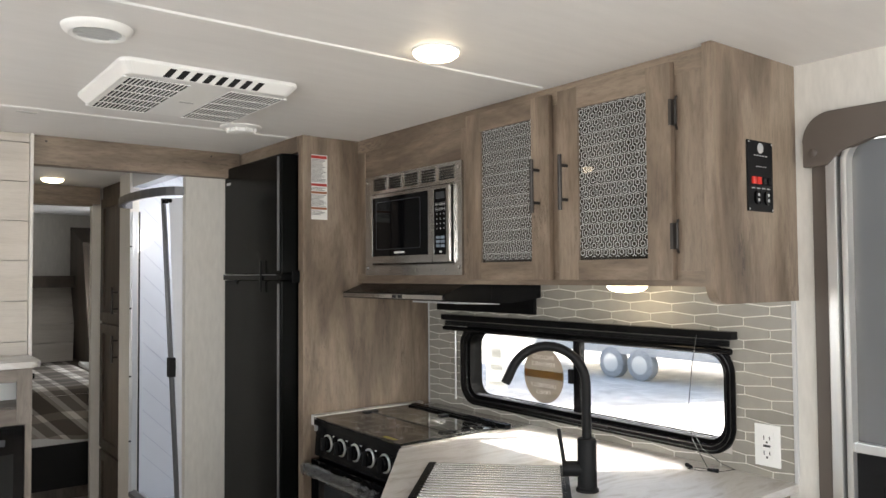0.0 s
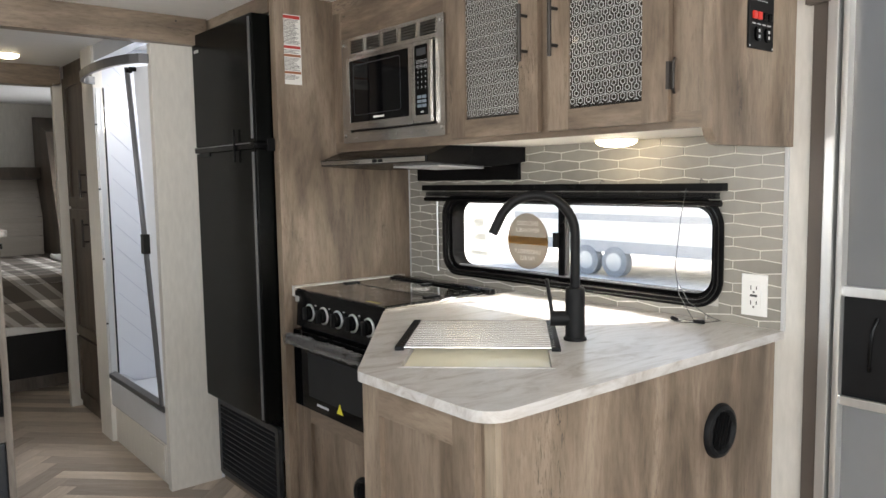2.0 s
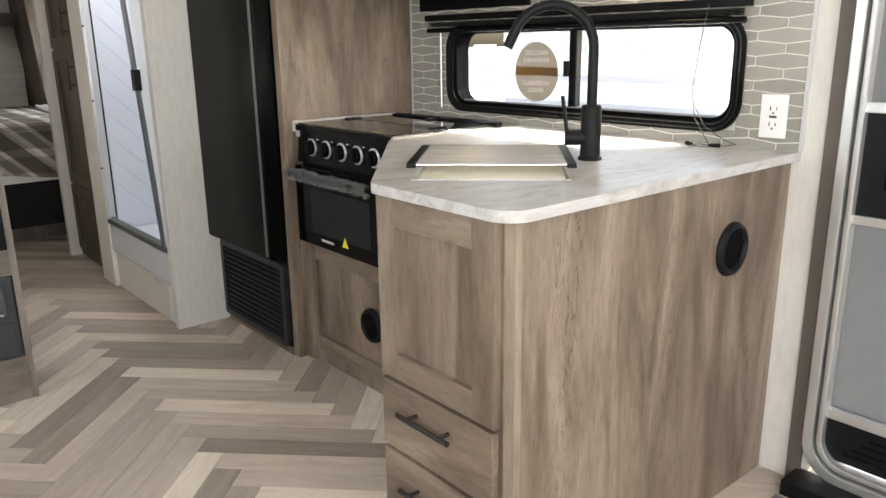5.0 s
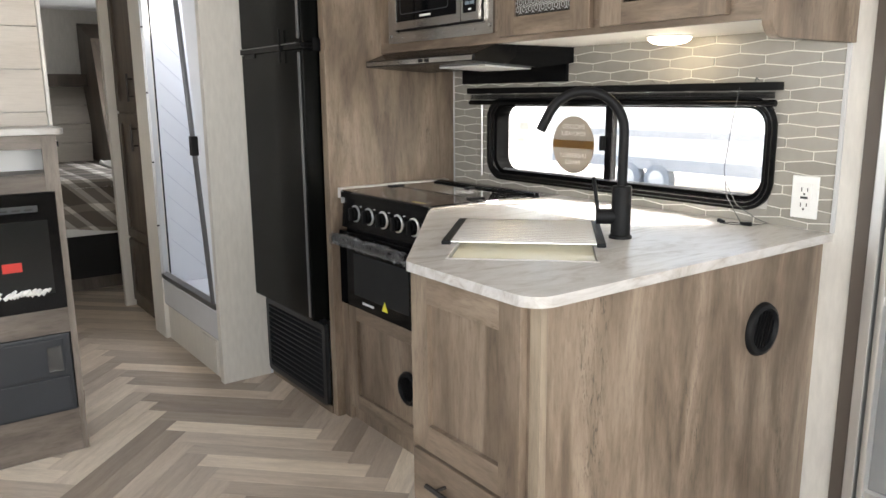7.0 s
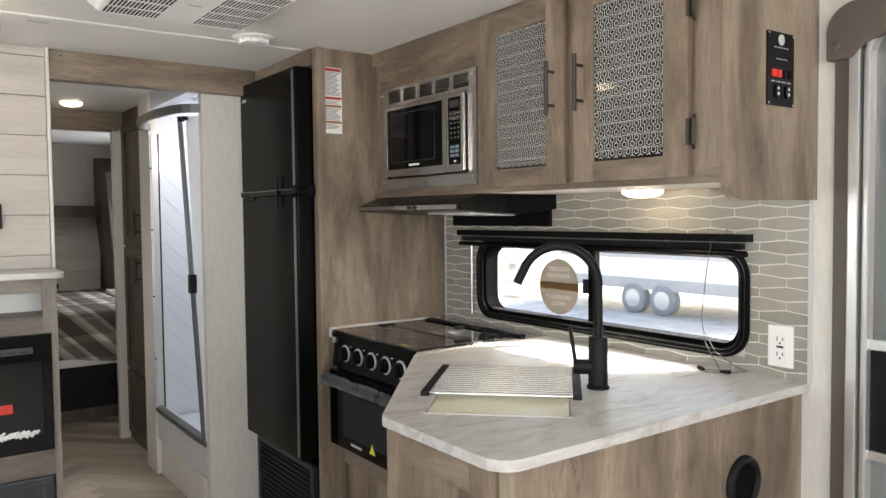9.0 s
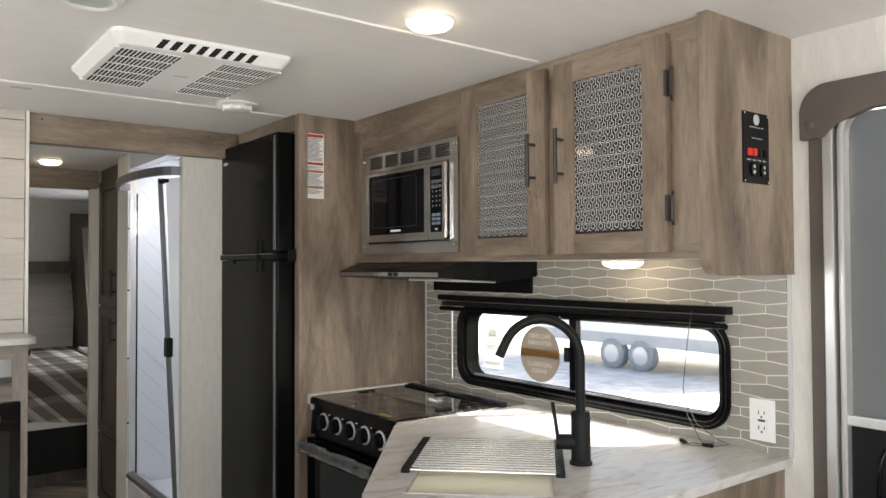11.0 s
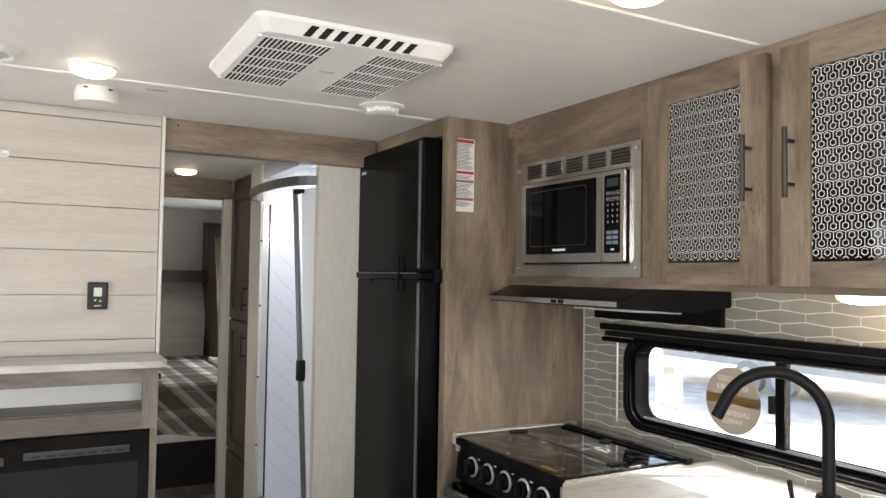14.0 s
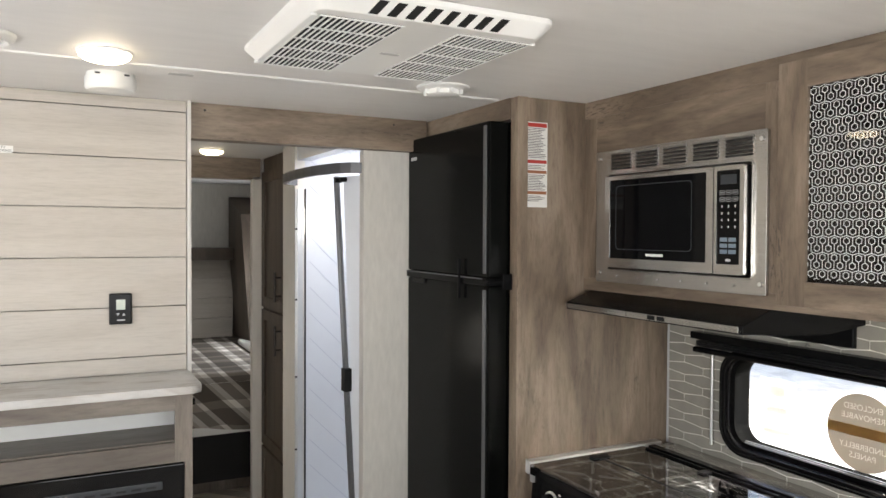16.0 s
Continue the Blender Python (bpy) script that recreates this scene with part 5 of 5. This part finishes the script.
shapes = {}
for j in range(18):
    for i in range(12):
        cy, cz = 1.005 + TL * (i + 0.5 * (j % 2)), CT + 0.006 + TR * j
        g = 0.0021
        hx = [(cy - TL / 2 + g, cz - TV + g * 0.4), (cy, cz - TR + TV + g), (cy + TL / 2 - g, cz - TV + g * 0.4), (cy + TL / 2 - g, cz + TV - g * 0.4), (cy, cz + TR - TV - g), (cy - TL / 2 + g, cz + TV - g * 0.4)]
        for ax, val, less in ((0, 1.023, False), (0, 2.622, True), (1, CT + 0.001, False), (1, 1.4315, True)):
            hx = clip_poly(hx, ax, val, less) if hx else hx
        if len(hx) < 3:
            continue
        middle = clip_poly(clip_poly(hx, 0, HOLE[0], False), 0, HOLE[1], True)
        pieces = [clip_poly(hx, 0, HOLE[0], True), clip_poly(hx, 0, HOLE[1], False), clip_poly(middle, 1, HOLE[2], True), clip_poly(middle, 1, HOLE[3], False)]
        if not any(HOLE[0] < p[0] < HOLE[1] and HOLE[2] < p[1] < HOLE[3] for p in hx):
            pieces = [hx]
        for pts in pieces:
            if len(pts) < 3:
                continue
            key = tuple((round(p[0] - cy, 4), round(p[1] - cz, 4)) for p in pts)
            if key not in shapes:
                bm = bmesh.new()
                prism(bm, key, "x", -0.0045, 0.0)
                bmesh.ops.recalc_face_normals(bm, faces=bm.faces)
                me = bpy.data.meshes.new("tile")
                bm.to_mesh(me)
                bm.free()
                me.materials.append(M_tile)
                shapes[key] = me
            o = new("tile", shapes[key])
            o.parent = bs
            o.location = Vector((WALL - 0.002, cy, cz)) - bs.location

out = thing("outlet", (1.95, 1.092, 0.95), "white double outlet with test buttons on the tiles", "outlet")
OX = WALL - 0.0065
boxes("plate", [(OX - 0.005, OX, 1.058, 1.130, 0.944, 1.056)], M_white, out, 0.003)
boxes("insert", [(OX - 0.007, OX - 0.005, 1.075, 1.113, 0.963, 1.037)], M_white, out, 0.001)
bm = bmesh.new()
for z in (1.020, 0.980):
    for y, h in ((1.086, 0.0045), (1.102, 0.0055)):
        bx(bm, OX - 0.0078, OX - 0.0068, y - 0.0012, y + 0.0012, z - h, z + h)
    bx(bm, OX - 0.0078, OX - 0.0068, 1.0915, 1.0965, z - 0.014, z - 0.009)
bx(bm, OX - 0.0078, OX - 0.0068, 1.084, 1.104, 0.996, 1.002)
part("slot", bm, M_ink, out)

# ---- entry door ----
door = thing("door_1", (1.97, 0.6, 0.05), "entry door with aluminium frame, frosted panes and black panels", "door", "", "structure")
boxes("jamb", [(WALL - 0.012, WALL + 0.01, 0.920, 0.957, 0, 1.78)], M_brownplastic, door, 0.002, "brown jamb trim")
bm = bmesh.new()
ring_prism(bm, rrect(0.291, 0.9185, 0.045, 1.848, 0.10, 8), rrect(0.317, 0.893, 0.071, 1.823, 0.085, 8), "x", WALL - 0.022, 2.015)
part("frame", bm, M_alu, door, "bright aluminium frame with rounded top", 0.003)
bm = bmesh.new()
ring_prism(bm, rrect(0.324, 0.886, 0.078, 1.816, 0.08, 8), rrect(0.340, 0.870, 0.094, 1.800, 0.066, 8), "x", WALL - 0.016, 2.0)
part("leaf_frame", bm, M_alu, door, "", 0.006)
bm = bmesh.new()
ring_prism(bm, rrect(0.316, 0.894, 0.070, 1.824, 0.085, 8), rrect(0.3245, 0.8855, 0.0785, 1.8155, 0.08, 8), "x", WALL + 0.004, 2.0)
part("door_seal", bm, M_dark, door, "dark rubber seal")
each("cross_rail", [(WALL - 0.006, 1.99, 0.338, 0.873, 1.022, 1.046), (WALL - 0.006, 1.99, 0.338, 0.873, 0.750, 0.772), (WALL - 0.006, 1.99, 0.338, 0.873, 0.222, 0.248)], M_alu, door, 0.002)
for z0, z1 in ((1.046, 1.79), (0.248, 0.75)):
    boxes("pane", [(1.972, 1.978, 0.336, 0.874, z0, z1)], M_frost, door, 0, "frosted pane")
bp = boxes("black_panel", [(1.962, 1.99, 0.338, 0.873, 0.772, 1.022)], M_matte, door, 0.002, "black lock panel")
bm = bmesh.new()
tube(bm, [(1.955, 0.805, 0.845), (1.940, 0.800, 0.87), (1.936, 0.797, 0.91), (1.940, 0.795, 0.95), (1.955, 0.79, 0.975)], 0.005, 8)
part("pull", bm, M_black, bp, smooth=True)
boxes("black_panel", [(1.962, 1.99, 0.338, 0.873, 0.103, 0.222)], M_matte, door, 0.002, "black kick panel")
bm = bmesh.new()
for k in range(4):
    tube(bm, [(1.9605, 0.82 - 0.10 * k * 0.2, 0.13 + 0.02 * k), (1.9605, 0.40, 0.13 + 0.02 * k)], 0.003, 6)
part("rib", bm, M_black, door)
boxes("sill", [(1.86, 1.957, 0.30, 0.93, 0.0, 0.045)], M_matte, door, 0.004, "black step sill")
hoodp = bmesh.new()
prism(hoodp, [(0.972, 1.733)] + [(0.972, 1.80)] + arc2((0.902, 1.80), 0.07, 0, 90, 8) + [(0.24, 1.87), (0.24, 1.79), (0.80, 1.79), (0.88, 1.765), (0.912, 1.733)], "x", WALL - 0.028, WALL - 0.0005)
hd = part("shade_bracket", hoodp, M_brownplastic, door, "brown plastic shade housing with a rounded corner", 0.004)
bm = bmesh.new()
lathe(bm, (WALL - 0.028, 0.945, 1.768), [(0.011, 0), (0.011, -0.003), (0.008, -0.005), (0.001, -0.005)], "x", 20)
part("cap", bm, M_brownplastic, hd, smooth=True)
mat_ob = thing("door_mat", (1.72, 0.6, 0.0), "grey speckled entry mat by the door", "mat")
boxes("pad", [(1.45, 1.84, 0.25, 0.93, 0.001, 0.010)], paint_mat("mat_pile", (0.20, 0.19, 0.18), 0.95, 0, 0.5, (160, 160, 160), 0.8), mat_ob, 0.003)

# ---- lamps and ceiling fittings ----
def dome(name, c, r, label, up=1.0):
    t = thing(name, c, label, "ceiling lamp", "round LED lamps")
    bm = bmesh.new()
    lathe(bm, c, [(r * 1.06, 0), (r * 1.06, -0.004), (r * 0.98, -0.006)], "z", 36)
    part("base", bm, M_white, t, smooth=True)
    bm = bmesh.new()
    lathe(bm, c, [(r, -0.005), (r * 0.97, -0.012), (r * 0.8, -0.019), (r * 0.5, -0.024), (r * 0.05, -0.026)], "z", 36)
    part("lens", bm, M_lamp, t, "glowing warm lens", smooth=True)
    return t


dome("ceiling_lamp", (1.107, 1.448, CEIL), 0.056, "round warm white LED lamp on the ceiling")
dome("ceiling_lamp", (0.242, 2.615, CEIL), 0.056, "round warm white LED lamp on the ceiling")
dome("ceiling_lamp", (0.826, 4.58, CEIL), 0.056, "round warm white LED lamp on the passage ceiling")
dome("under_cabinet_lamp", (1.83, 1.462, 1.432), 0.06, "round warm LED lamp under the wall cabinet")


def round_diffuser(c, r, label):
    v = thing("ceiling_vent", c, label, "ceiling vent", "round ceiling vents")
    bm = bmesh.new()
    lathe(bm, c, [(r * 0.66, -0.004), (r * 0.68, -0.014), (r * 0.80, -0.017), (r * 0.96, -0.009), (r, -0.002), (r, 0)], "z", 40, False)
    part("rim", bm, M_white, v, smooth=True)
    bm = bmesh.new()
    lathe(bm, c, [(r * 0.67, -0.001), (r * 0.67, -0.003)], "z", 32)
    part("backing", bm, M_dark, v)
    for k in range(-2, 3):
        s = k * r * 0.25
        hw = math.sqrt(max((r * 0.66) ** 2 - s * s, 0))
        bm = bmesh.new()
        x, y, z = c
        prism(bm, [(y + s + 0.006, z - 0.004), (y + s + 0.0045, z - 0.004), (y + s - 0.006, z - 0.016), (y + s - 0.0045, z - 0.016)], "x", x - hw, x + hw)
        part("blade", bm, M_white, v)


round_diffuser((0.412, 1.752, CEIL), 0.073, "round white ceiling air vent with blades")
round_diffuser((0.0, 2.56, CEIL), 0.073, "round white ceiling air vent with blades")
v2 = thing("ceiling_vent", (1.097, 2.615, CEIL), "round white closed ceiling air vent", "ceiling vent", "round ceiling vents")
bm = bmesh.new()
lathe(bm, (1.097, 2.615, CEIL), [(0.073, 0), (0.073, -0.004), (0.062, -0.010), (0.055, -0.010)], "z", 40)
part("rim", bm, M_white, v2, smooth=True)
bm = bmesh.new()
lathe(bm, (1.097, 2.615, CEIL), [(0.046, -0.008), (0.046, -0.022), (0.040, -0.025), (0.001, -0.025)], "z", 32)
part("core", bm, M_white, v2, smooth=True)
for k in range(8):
    a = 2 * math.pi * k / 8
    bm = bmesh.new()
    c = Vector((1.097 + 0.05 * math.cos(a), 2.615 + 0.05 * math.sin(a), CEIL - 0.016))
    bx(bm, c.x - 0.005, c.x + 0.005, c.y - 0.005, c.y + 0.005, c.z - 0.006, c.z + 0.008)
    part("notch", bm, M_white, v2)
sm = thing("smoke_alarm", (0.270, 2.875, CEIL), "round white smoke alarm on the ceiling", "smoke alarm")
bm = bmesh.new()
lathe(bm, (0.270, 2.875, CEIL), [(0.058, 0), (0.058, -0.010), (0.062, -0.011), (0.062, -0.036), (0.056, -0.044), (0.02, -0.046)], "z", 40)
part("case", bm, M_white, sm, smooth=True)
boxes("vent_slot", [(0.23, 0.242, 2.811, 2.815, CEIL - 0.012, CEIL - 0.008), (0.298, 0.310, 2.817, 2.821, CEIL - 0.012, CEIL - 0.008)], M_ink, sm, 0)
tvl = thing("wall_label", (0.012, 3.19, 1.83), "small white sticker with black print on the board wall", "label")
boxes("sheet", [(-0.013, 0.037, 3.1908, 3.1915, 1.8225, 1.843)], M_paper, tvl, 0)
for body, z in (("TV", 1.8375), ("BACKING", 1.8285)):
    cu = bpy.data.curves.new("lettering", "FONT")
    cu.body, cu.size, cu.align_x, cu.align_y = body, 0.0095, "CENTER", "CENTER"
    ob = bpy.data.objects.new("lettering", cu)
    scene.collection.objects.link(ob)
    me = bpy.data.meshes.new_from_object(ob.evaluated_get(bpy.context.evaluated_depsgraph_get()))
    bpy.data.objects.remove(ob)
    for v in me.vertices:
        v.co = (v.co.x, 3.1902 - 3.19, z + v.co.y - 1.83)
    me.materials.clear()
    me.materials.append(M_ink)
    o = new("lettering", me)
    o.parent = tvl
hl = thing("ceiling_label", (0.43, 2.80, CEIL), "small pale printed label on the ceiling", "label")
boxes("sheet", [(0.40, 0.46, 2.775, 2.80, CEIL - 0.0012, CEIL - 0.0002)], M_greyprint, hl, 0)

ac = thing("air_conditioner", (0.75, 2.17, CEIL), "white ceiling air conditioner grille unit", "air conditioner")
AX0, AX1, AY0, AY1 = 0.506, 0.986, 1.925, 2.430
bm = bmesh.new()
lo, hi = CEIL - 0.036, CEIL - 0.001
ring_o, ring_i = rrect(AX0, AX1, AY0, AY1, 0.03, 5), rrect(AX0 + 0.022, AX1 - 0.022, AY0 + 0.028, AY1 - 0.028, 0.02, 5)
lv = [[bm.verts.new((x, y, z)) for x, y in pts] for pts, z in ((ring_o, hi), (ring_o, hi - 0.010), (ring_i, lo))]
for a, b in zip(lv, lv[1:]):
    for k in range(len(a)):
        bm.faces.new((a[k], a[(k + 1) % len(a)], b[(k + 1) % len(a)], b[k]))
bm.faces.new(lv[2])
bm.faces.new(lv[0])
part("shroud", bm, M_white, ac, "white plastic shroud", 0.003)
for gx0, gx1 in ((0.540, 0.695), (0.805, 0.962)):
    gy0, gy1 = 1.985, 2.395
    boxes("grille_opening", [(gx0, gx1, gy0, gy1, lo - 0.0008, lo + 0.004)], M_dark, ac, 0, "dark filter opening")
    for k in range(15):
        x = gx0 + (gx1 - gx0) * k / 14
        boxes("bar", [(x - 0.0015, x + 0.0015, gy0, gy1, lo - 0.0028, lo - 0.0010)], M_white, ac, 0)
    for k in range(6):
        y = gy0 + (gy1 - gy0) * k / 5
        boxes("cross_bar", [(gx0, gx1, y - 0.002, y + 0.002, lo - 0.003, lo - 0.0010)], M_white, ac, 0)
for k in range(8):
    x = 0.622 + 0.034 * k
    bm = bmesh.new()
    slope = lambda f, off: (AY0 + 0.028 * f - 0.72 * off, hi - 0.010 - 0.025 * f - 0.70 * off)
    quad = [(x + 0.004, 0.16), (x + 0.021, 0.16), (x + 0.007, 0.9), (x - 0.010, 0.9)]
    lo4 = [bm.verts.new((u, *slope(f, 0.0012))) for u, f in quad]
    hi4 = [bm.verts.new((u, *slope(f, -0.002))) for u, f in quad]
    bm.faces.new(lo4), bm.faces.new(hi4[::-1])
    for q in range(4):
        bm.faces.new((lo4[q], hi4[q], hi4[(q + 1) % 4], lo4[(q + 1) % 4]))
    part("side_outlet", bm, M_dark, ac, "dark air outlet")
boxes("badge", [(0.735, 0.775, 2.185, 2.198, lo - 0.001, lo + 0.001)], M_greyprint, ac, 0)
bm = bmesh.new()
for x, y in ((0.53, 1.99), (0.97, 2.39), (0.53, 2.39), (0.97, 1.99)):
    cyl(bm, (x, y, lo - 0.003), (x, y, lo + 0.002), 0.006, seg=12)
part("screw_cap", bm, M_white, ac)["kind"] = "stuff"

# ---- fireplace cabinet below the board wall ----
tv = thing("fireplace_cabinet", (0.0, 3.07, 0), "grey wood-look media cabinet with open shelf and fireplace", "cabinet")
TX, TY = 0.482, 2.950
boxes("side", [(TX - 0.018, TX, TY + 0.018, 3.19, 0, 1.152)], M_wood_greyz, tv, 0.001)
each("stile", [(0.435, TX, TY, TY + 0.018, 0.96, 1.152), (TX - 0.022, TX, TY, TY + 0.018, 0, 0.96)], M_wood_greyz, tv, 0.001)
each("rail", [(-0.90, 0.435, TY, TY + 0.018, 1.106, 1.152), (-0.90, 0.435, TY, TY + 0.018, 0.96, 1.016), (-0.90, TX - 0.022, TY, TY + 0.018, 0.455, 0.545), (-0.90, TX - 0.022, TY, TY + 0.018, 0.0, 0.165)], M_wood_grey, tv, 0.001)
boxes("niche_back", [(-0.90, TX - 0.018, 3.15, 3.16, 1.0, 1.152)], M_white, tv, 0, "white niche back")
boxes("niche_floor", [(-0.90, TX - 0.018, TY + 0.018, 3.15, 1.008, 1.020)], M_wood_grey, tv, 0)
boxes("inside", [(-0.90, TX - 0.018, TY + 0.02, 3.15, 0.0, 0.95)], M_dark, tv, 0)
bm = bmesh.new()
prism(bm, [(-0.90, 3.19), (-0.90, 2.922)] + arc2((0.468, 2.962), 0.04, 270, 360, 6) + [(0.508, 3.178), (0.501, 3.178), (0.501, 3.19)], "z", 1.154, 1.176)
tagged(part("shelf_top", bm, M_marble, None, "", 0.003), "white marble-look top over the media cabinet", "worktop")
fp = thing("fireplace", (0.0, 2.95, 0.55), "black electric fireplace with glass front and white crystals", "fireplace")
boxes("surround", [(-0.60, 0.458, TY - 0.012, TY + 0.001, 0.548, 0.958)], M_gloss, fp, 0.002, "black glass surround")
boxes("heater_slot", [(0.11, 0.40, TY - 0.018, TY - 0.012, 0.895, 0.918)], M_charcoal, fp, 0.003, "heater outlet")
boxes("heater_slot", [(-0.40, 0.06, TY - 0.018, TY - 0.012, 0.885, 0.910)], M_charcoal, fp, 0.003, "heater outlet")
bm = bmesh.new()
for k in range(7):
    bx(bm, 0.13 + 0.038 * k, 0.155 + 0.038 * k, TY - 0.0195, TY - 0.018, 0.902, 0.907)
part("slot_mark", bm, M_dark, fp)["kind"] = "stuff"
boxes("fire_window", [(-0.45, 0.425, TY - 0.0135, TY - 0.012, 0.605, 0.865)], paint_mat("smoked_glass", (0.011, 0.012, 0.012), 0.1, 0, 0.1, bump=0, spec=0.2), fp, 0, "smoked glass window")
boxes("red_tag", [(0.272, 0.332, TY - 0.0155, TY - 0.0135, 0.695, 0.727)], M_red, fp, 0.001, "red sticker")
bm = bmesh.new()
for k in range(260):
    c = Vector((-0.42 + 0.825 * random.random(), TY - 0.016 - 0.006 * random.random(), 0.610 + 0.018 * random.random() ** 1.5))
    cyl(bm, c - Vector((0.006, 0, 0.004)), c + Vector((0.006, 0.001, 0.005)), 0.007, 0.004, 6)
cr = part("crystals", bm, M_white, fp, "white crystals")
cr["kind"] = "stuff"
db = thing("storage_bin_door", (0.1, 2.94, 0.16), "charcoal plastic access door with a wrapped latch", "access door")
boxes("frame", [(-0.50, 0.455, TY - 0.012, TY + 0.001, 0.165, 0.455)], M_charcoal, db, 0.006)
boxes("lid", [(-0.46, 0.43, TY - 0.018, TY - 0.012, 0.305, 0.44)], M_charcoal, db, 0.004)
boxes("lower_lid", [(-0.46, 0.44, TY - 0.018, TY - 0.012, 0.175, 0.295)], M_charcoal, db, 0.004)
boxes("latch_wrap", [(0.375, 0.42, TY - 0.030, TY - 0.018, 0.325, 0.415)], M_wrap, db, 0.004, "latch in clear wrap")
bm = bmesh.new()
bx(bm, TX, TX + 0.008, 2.99, 3.01, 0.16, 0.21)
bx(bm, TX, TX + 0.012, 2.985, 3.0, 1.11, 1.128)
part("side_catch", bm, M_black, tv)

th = thing("thermostat", (0.341, 3.185, 1.33), "black wall thermostat with grey display", "thermostat")
boxes("case", [(0.281, 0.344, 3.176, 3.1918, 1.328, 1.420)], M_black, th, 0.004)
boxes("display", [(0.300, 0.325, 3.1746, 3.176, 1.372, 1.402)], M_lcd, th, 0, "grey display")
bm = bmesh.new()
for x, s in ((0.305, -1), (0.321, 1)):
    prism(bm, [(x - 0.005, 1.358 - 0.004 * s), (x + 0.005, 1.358 - 0.004 * s), (x, 1.358 + 0.004 * s)], "y", 3.175, 3.1765)
bx(bm, 0.302, 0.324, 3.175, 3.1765, 1.339, 1.343)
part("button", bm, M_greyprint, th)

# ---- outside ----
bm = bmesh.new()
bmesh.ops.create_grid(bm, x_segments=2, y_segments=2, size=400)
bmesh.ops.translate(bm, verts=bm.verts, vec=(0, 0, -0.9))
tagged(part("ground", bm, M_gravel), "pale gravel lot outside", "ground", "", "structure")


def trailer(x, y, length, label):
    t = thing("travel_trailer", (x, y, -0.9), label, "trailer", "parked trailers")
    bm = bmesh.new()
    prism(bm, [(y, -0.35), (y + length, -0.35), (y + length, 1.9), (y + length - 0.3, 2.15), (y + 0.5, 2.15), (y, 1.5)], "x", x, x + 2.4)
    part("shell", bm, M_coach, t, "", 0.03)
    for k in range(int(length / 1.6)):
        boxes("window", [(x - 0.02, x + 0.01, y + 0.7 + 1.6 * k, y + 1.5 + 1.6 * k, 1.0, 1.5)], M_coachglare, t, 0)
    boxes("stripe", [(x - 0.012, x, y + 0.2, y + length - 0.2, 0.35, 0.5)], M_coachglare, t, 0)
    boxes("skirt", [(x - 0.015, x, y + 0.1, y + length - 0.1, -0.35, -0.1)], M_coachglare, t, 0)
    for k in (-0.4, 0.4):
        bm = bmesh.new()
        c = (x - 0.05, y + length * 0.55 + k, -0.56)
        lathe(bm, c, [(0.34, 0.22), (0.34, 0.02), (0.30, 0.0), (0.21, 0.0)], "x", 28)
        w = part("tyre", bm, M_tyre, t, smooth=True)
        bm = bmesh.new()
        lathe(bm, c, [(0.21, 0.02), (0.20, -0.005), (0.08, -0.01), (0.01, -0.01)], "x", 24)
        part("rim", bm, M_alu, w, smooth=True)
    return t


trailer(13.5, 7.3, 6.5, "white travel trailer with glare-paled windows parked outside")
trailer(18.5, 3.0, 7.2, "white travel trailer with glare-paled windows parked outside")
trailer(18.0, -6.5, 7.0, "white travel trailer with glare-paled windows parked outside")

# ---- floor planks, laid in herringbone ----
floor = thing("floor", (0.5, 2.0, 0), "grey-brown wood-look vinyl planks laid in herringbone", "floor", "", "structure")
PL, PW = 0.61, 0.0855
bm = bmesh.new()
bx(bm, -PL / 2 + 0.0006, PL / 2 - 0.0006, -PW / 2 + 0.0006, PW / 2 - 0.0006, -0.006, 0.0)
finish(bm, 0.0008, False)
plank_me = bpy.data.meshes.new("plank")
bm.to_mesh(plank_me)
bm.free()
plank_me.materials.append(M_plank)
R2 = math.sqrt(2)
rest = bmesh.new()
for i in range(-5, 4):
    for j in range(-48, 34):
        cx = 0.998 + i * PL / R2
        cy = 3.346 + j * PW * R2 + (-PW / R2 if i % 2 else 0)
        if not (-0.95 < cx < 2.0 and -2.2 < cy < 7.2):
            continue
        turn = 45 if i % 2 else -45
        if 0.0 < cx < 1.95 and 0.55 < cy < 5.3:
            o = new("plank", plank_me)
            o.parent = floor
            o.location = Vector((cx, cy, 0)) - floor.location
            o.rotation_euler = (0, 0, radians(turn))
        else:
            n0 = len(rest.verts)
            bx(rest, -PL / 2 + 0.0006, PL / 2 - 0.0006, -PW / 2 + 0.0006, PW / 2 - 0.0006, -0.006, 0.0)
            rest.verts.ensure_lookup_table()
            bmesh.ops.transform(rest, matrix=pose(cx, cy, 0, 0, 0, turn), verts=rest.verts[n0:])
part("far_planks", rest, M_plank_far, floor)["kind"] = "stuff"
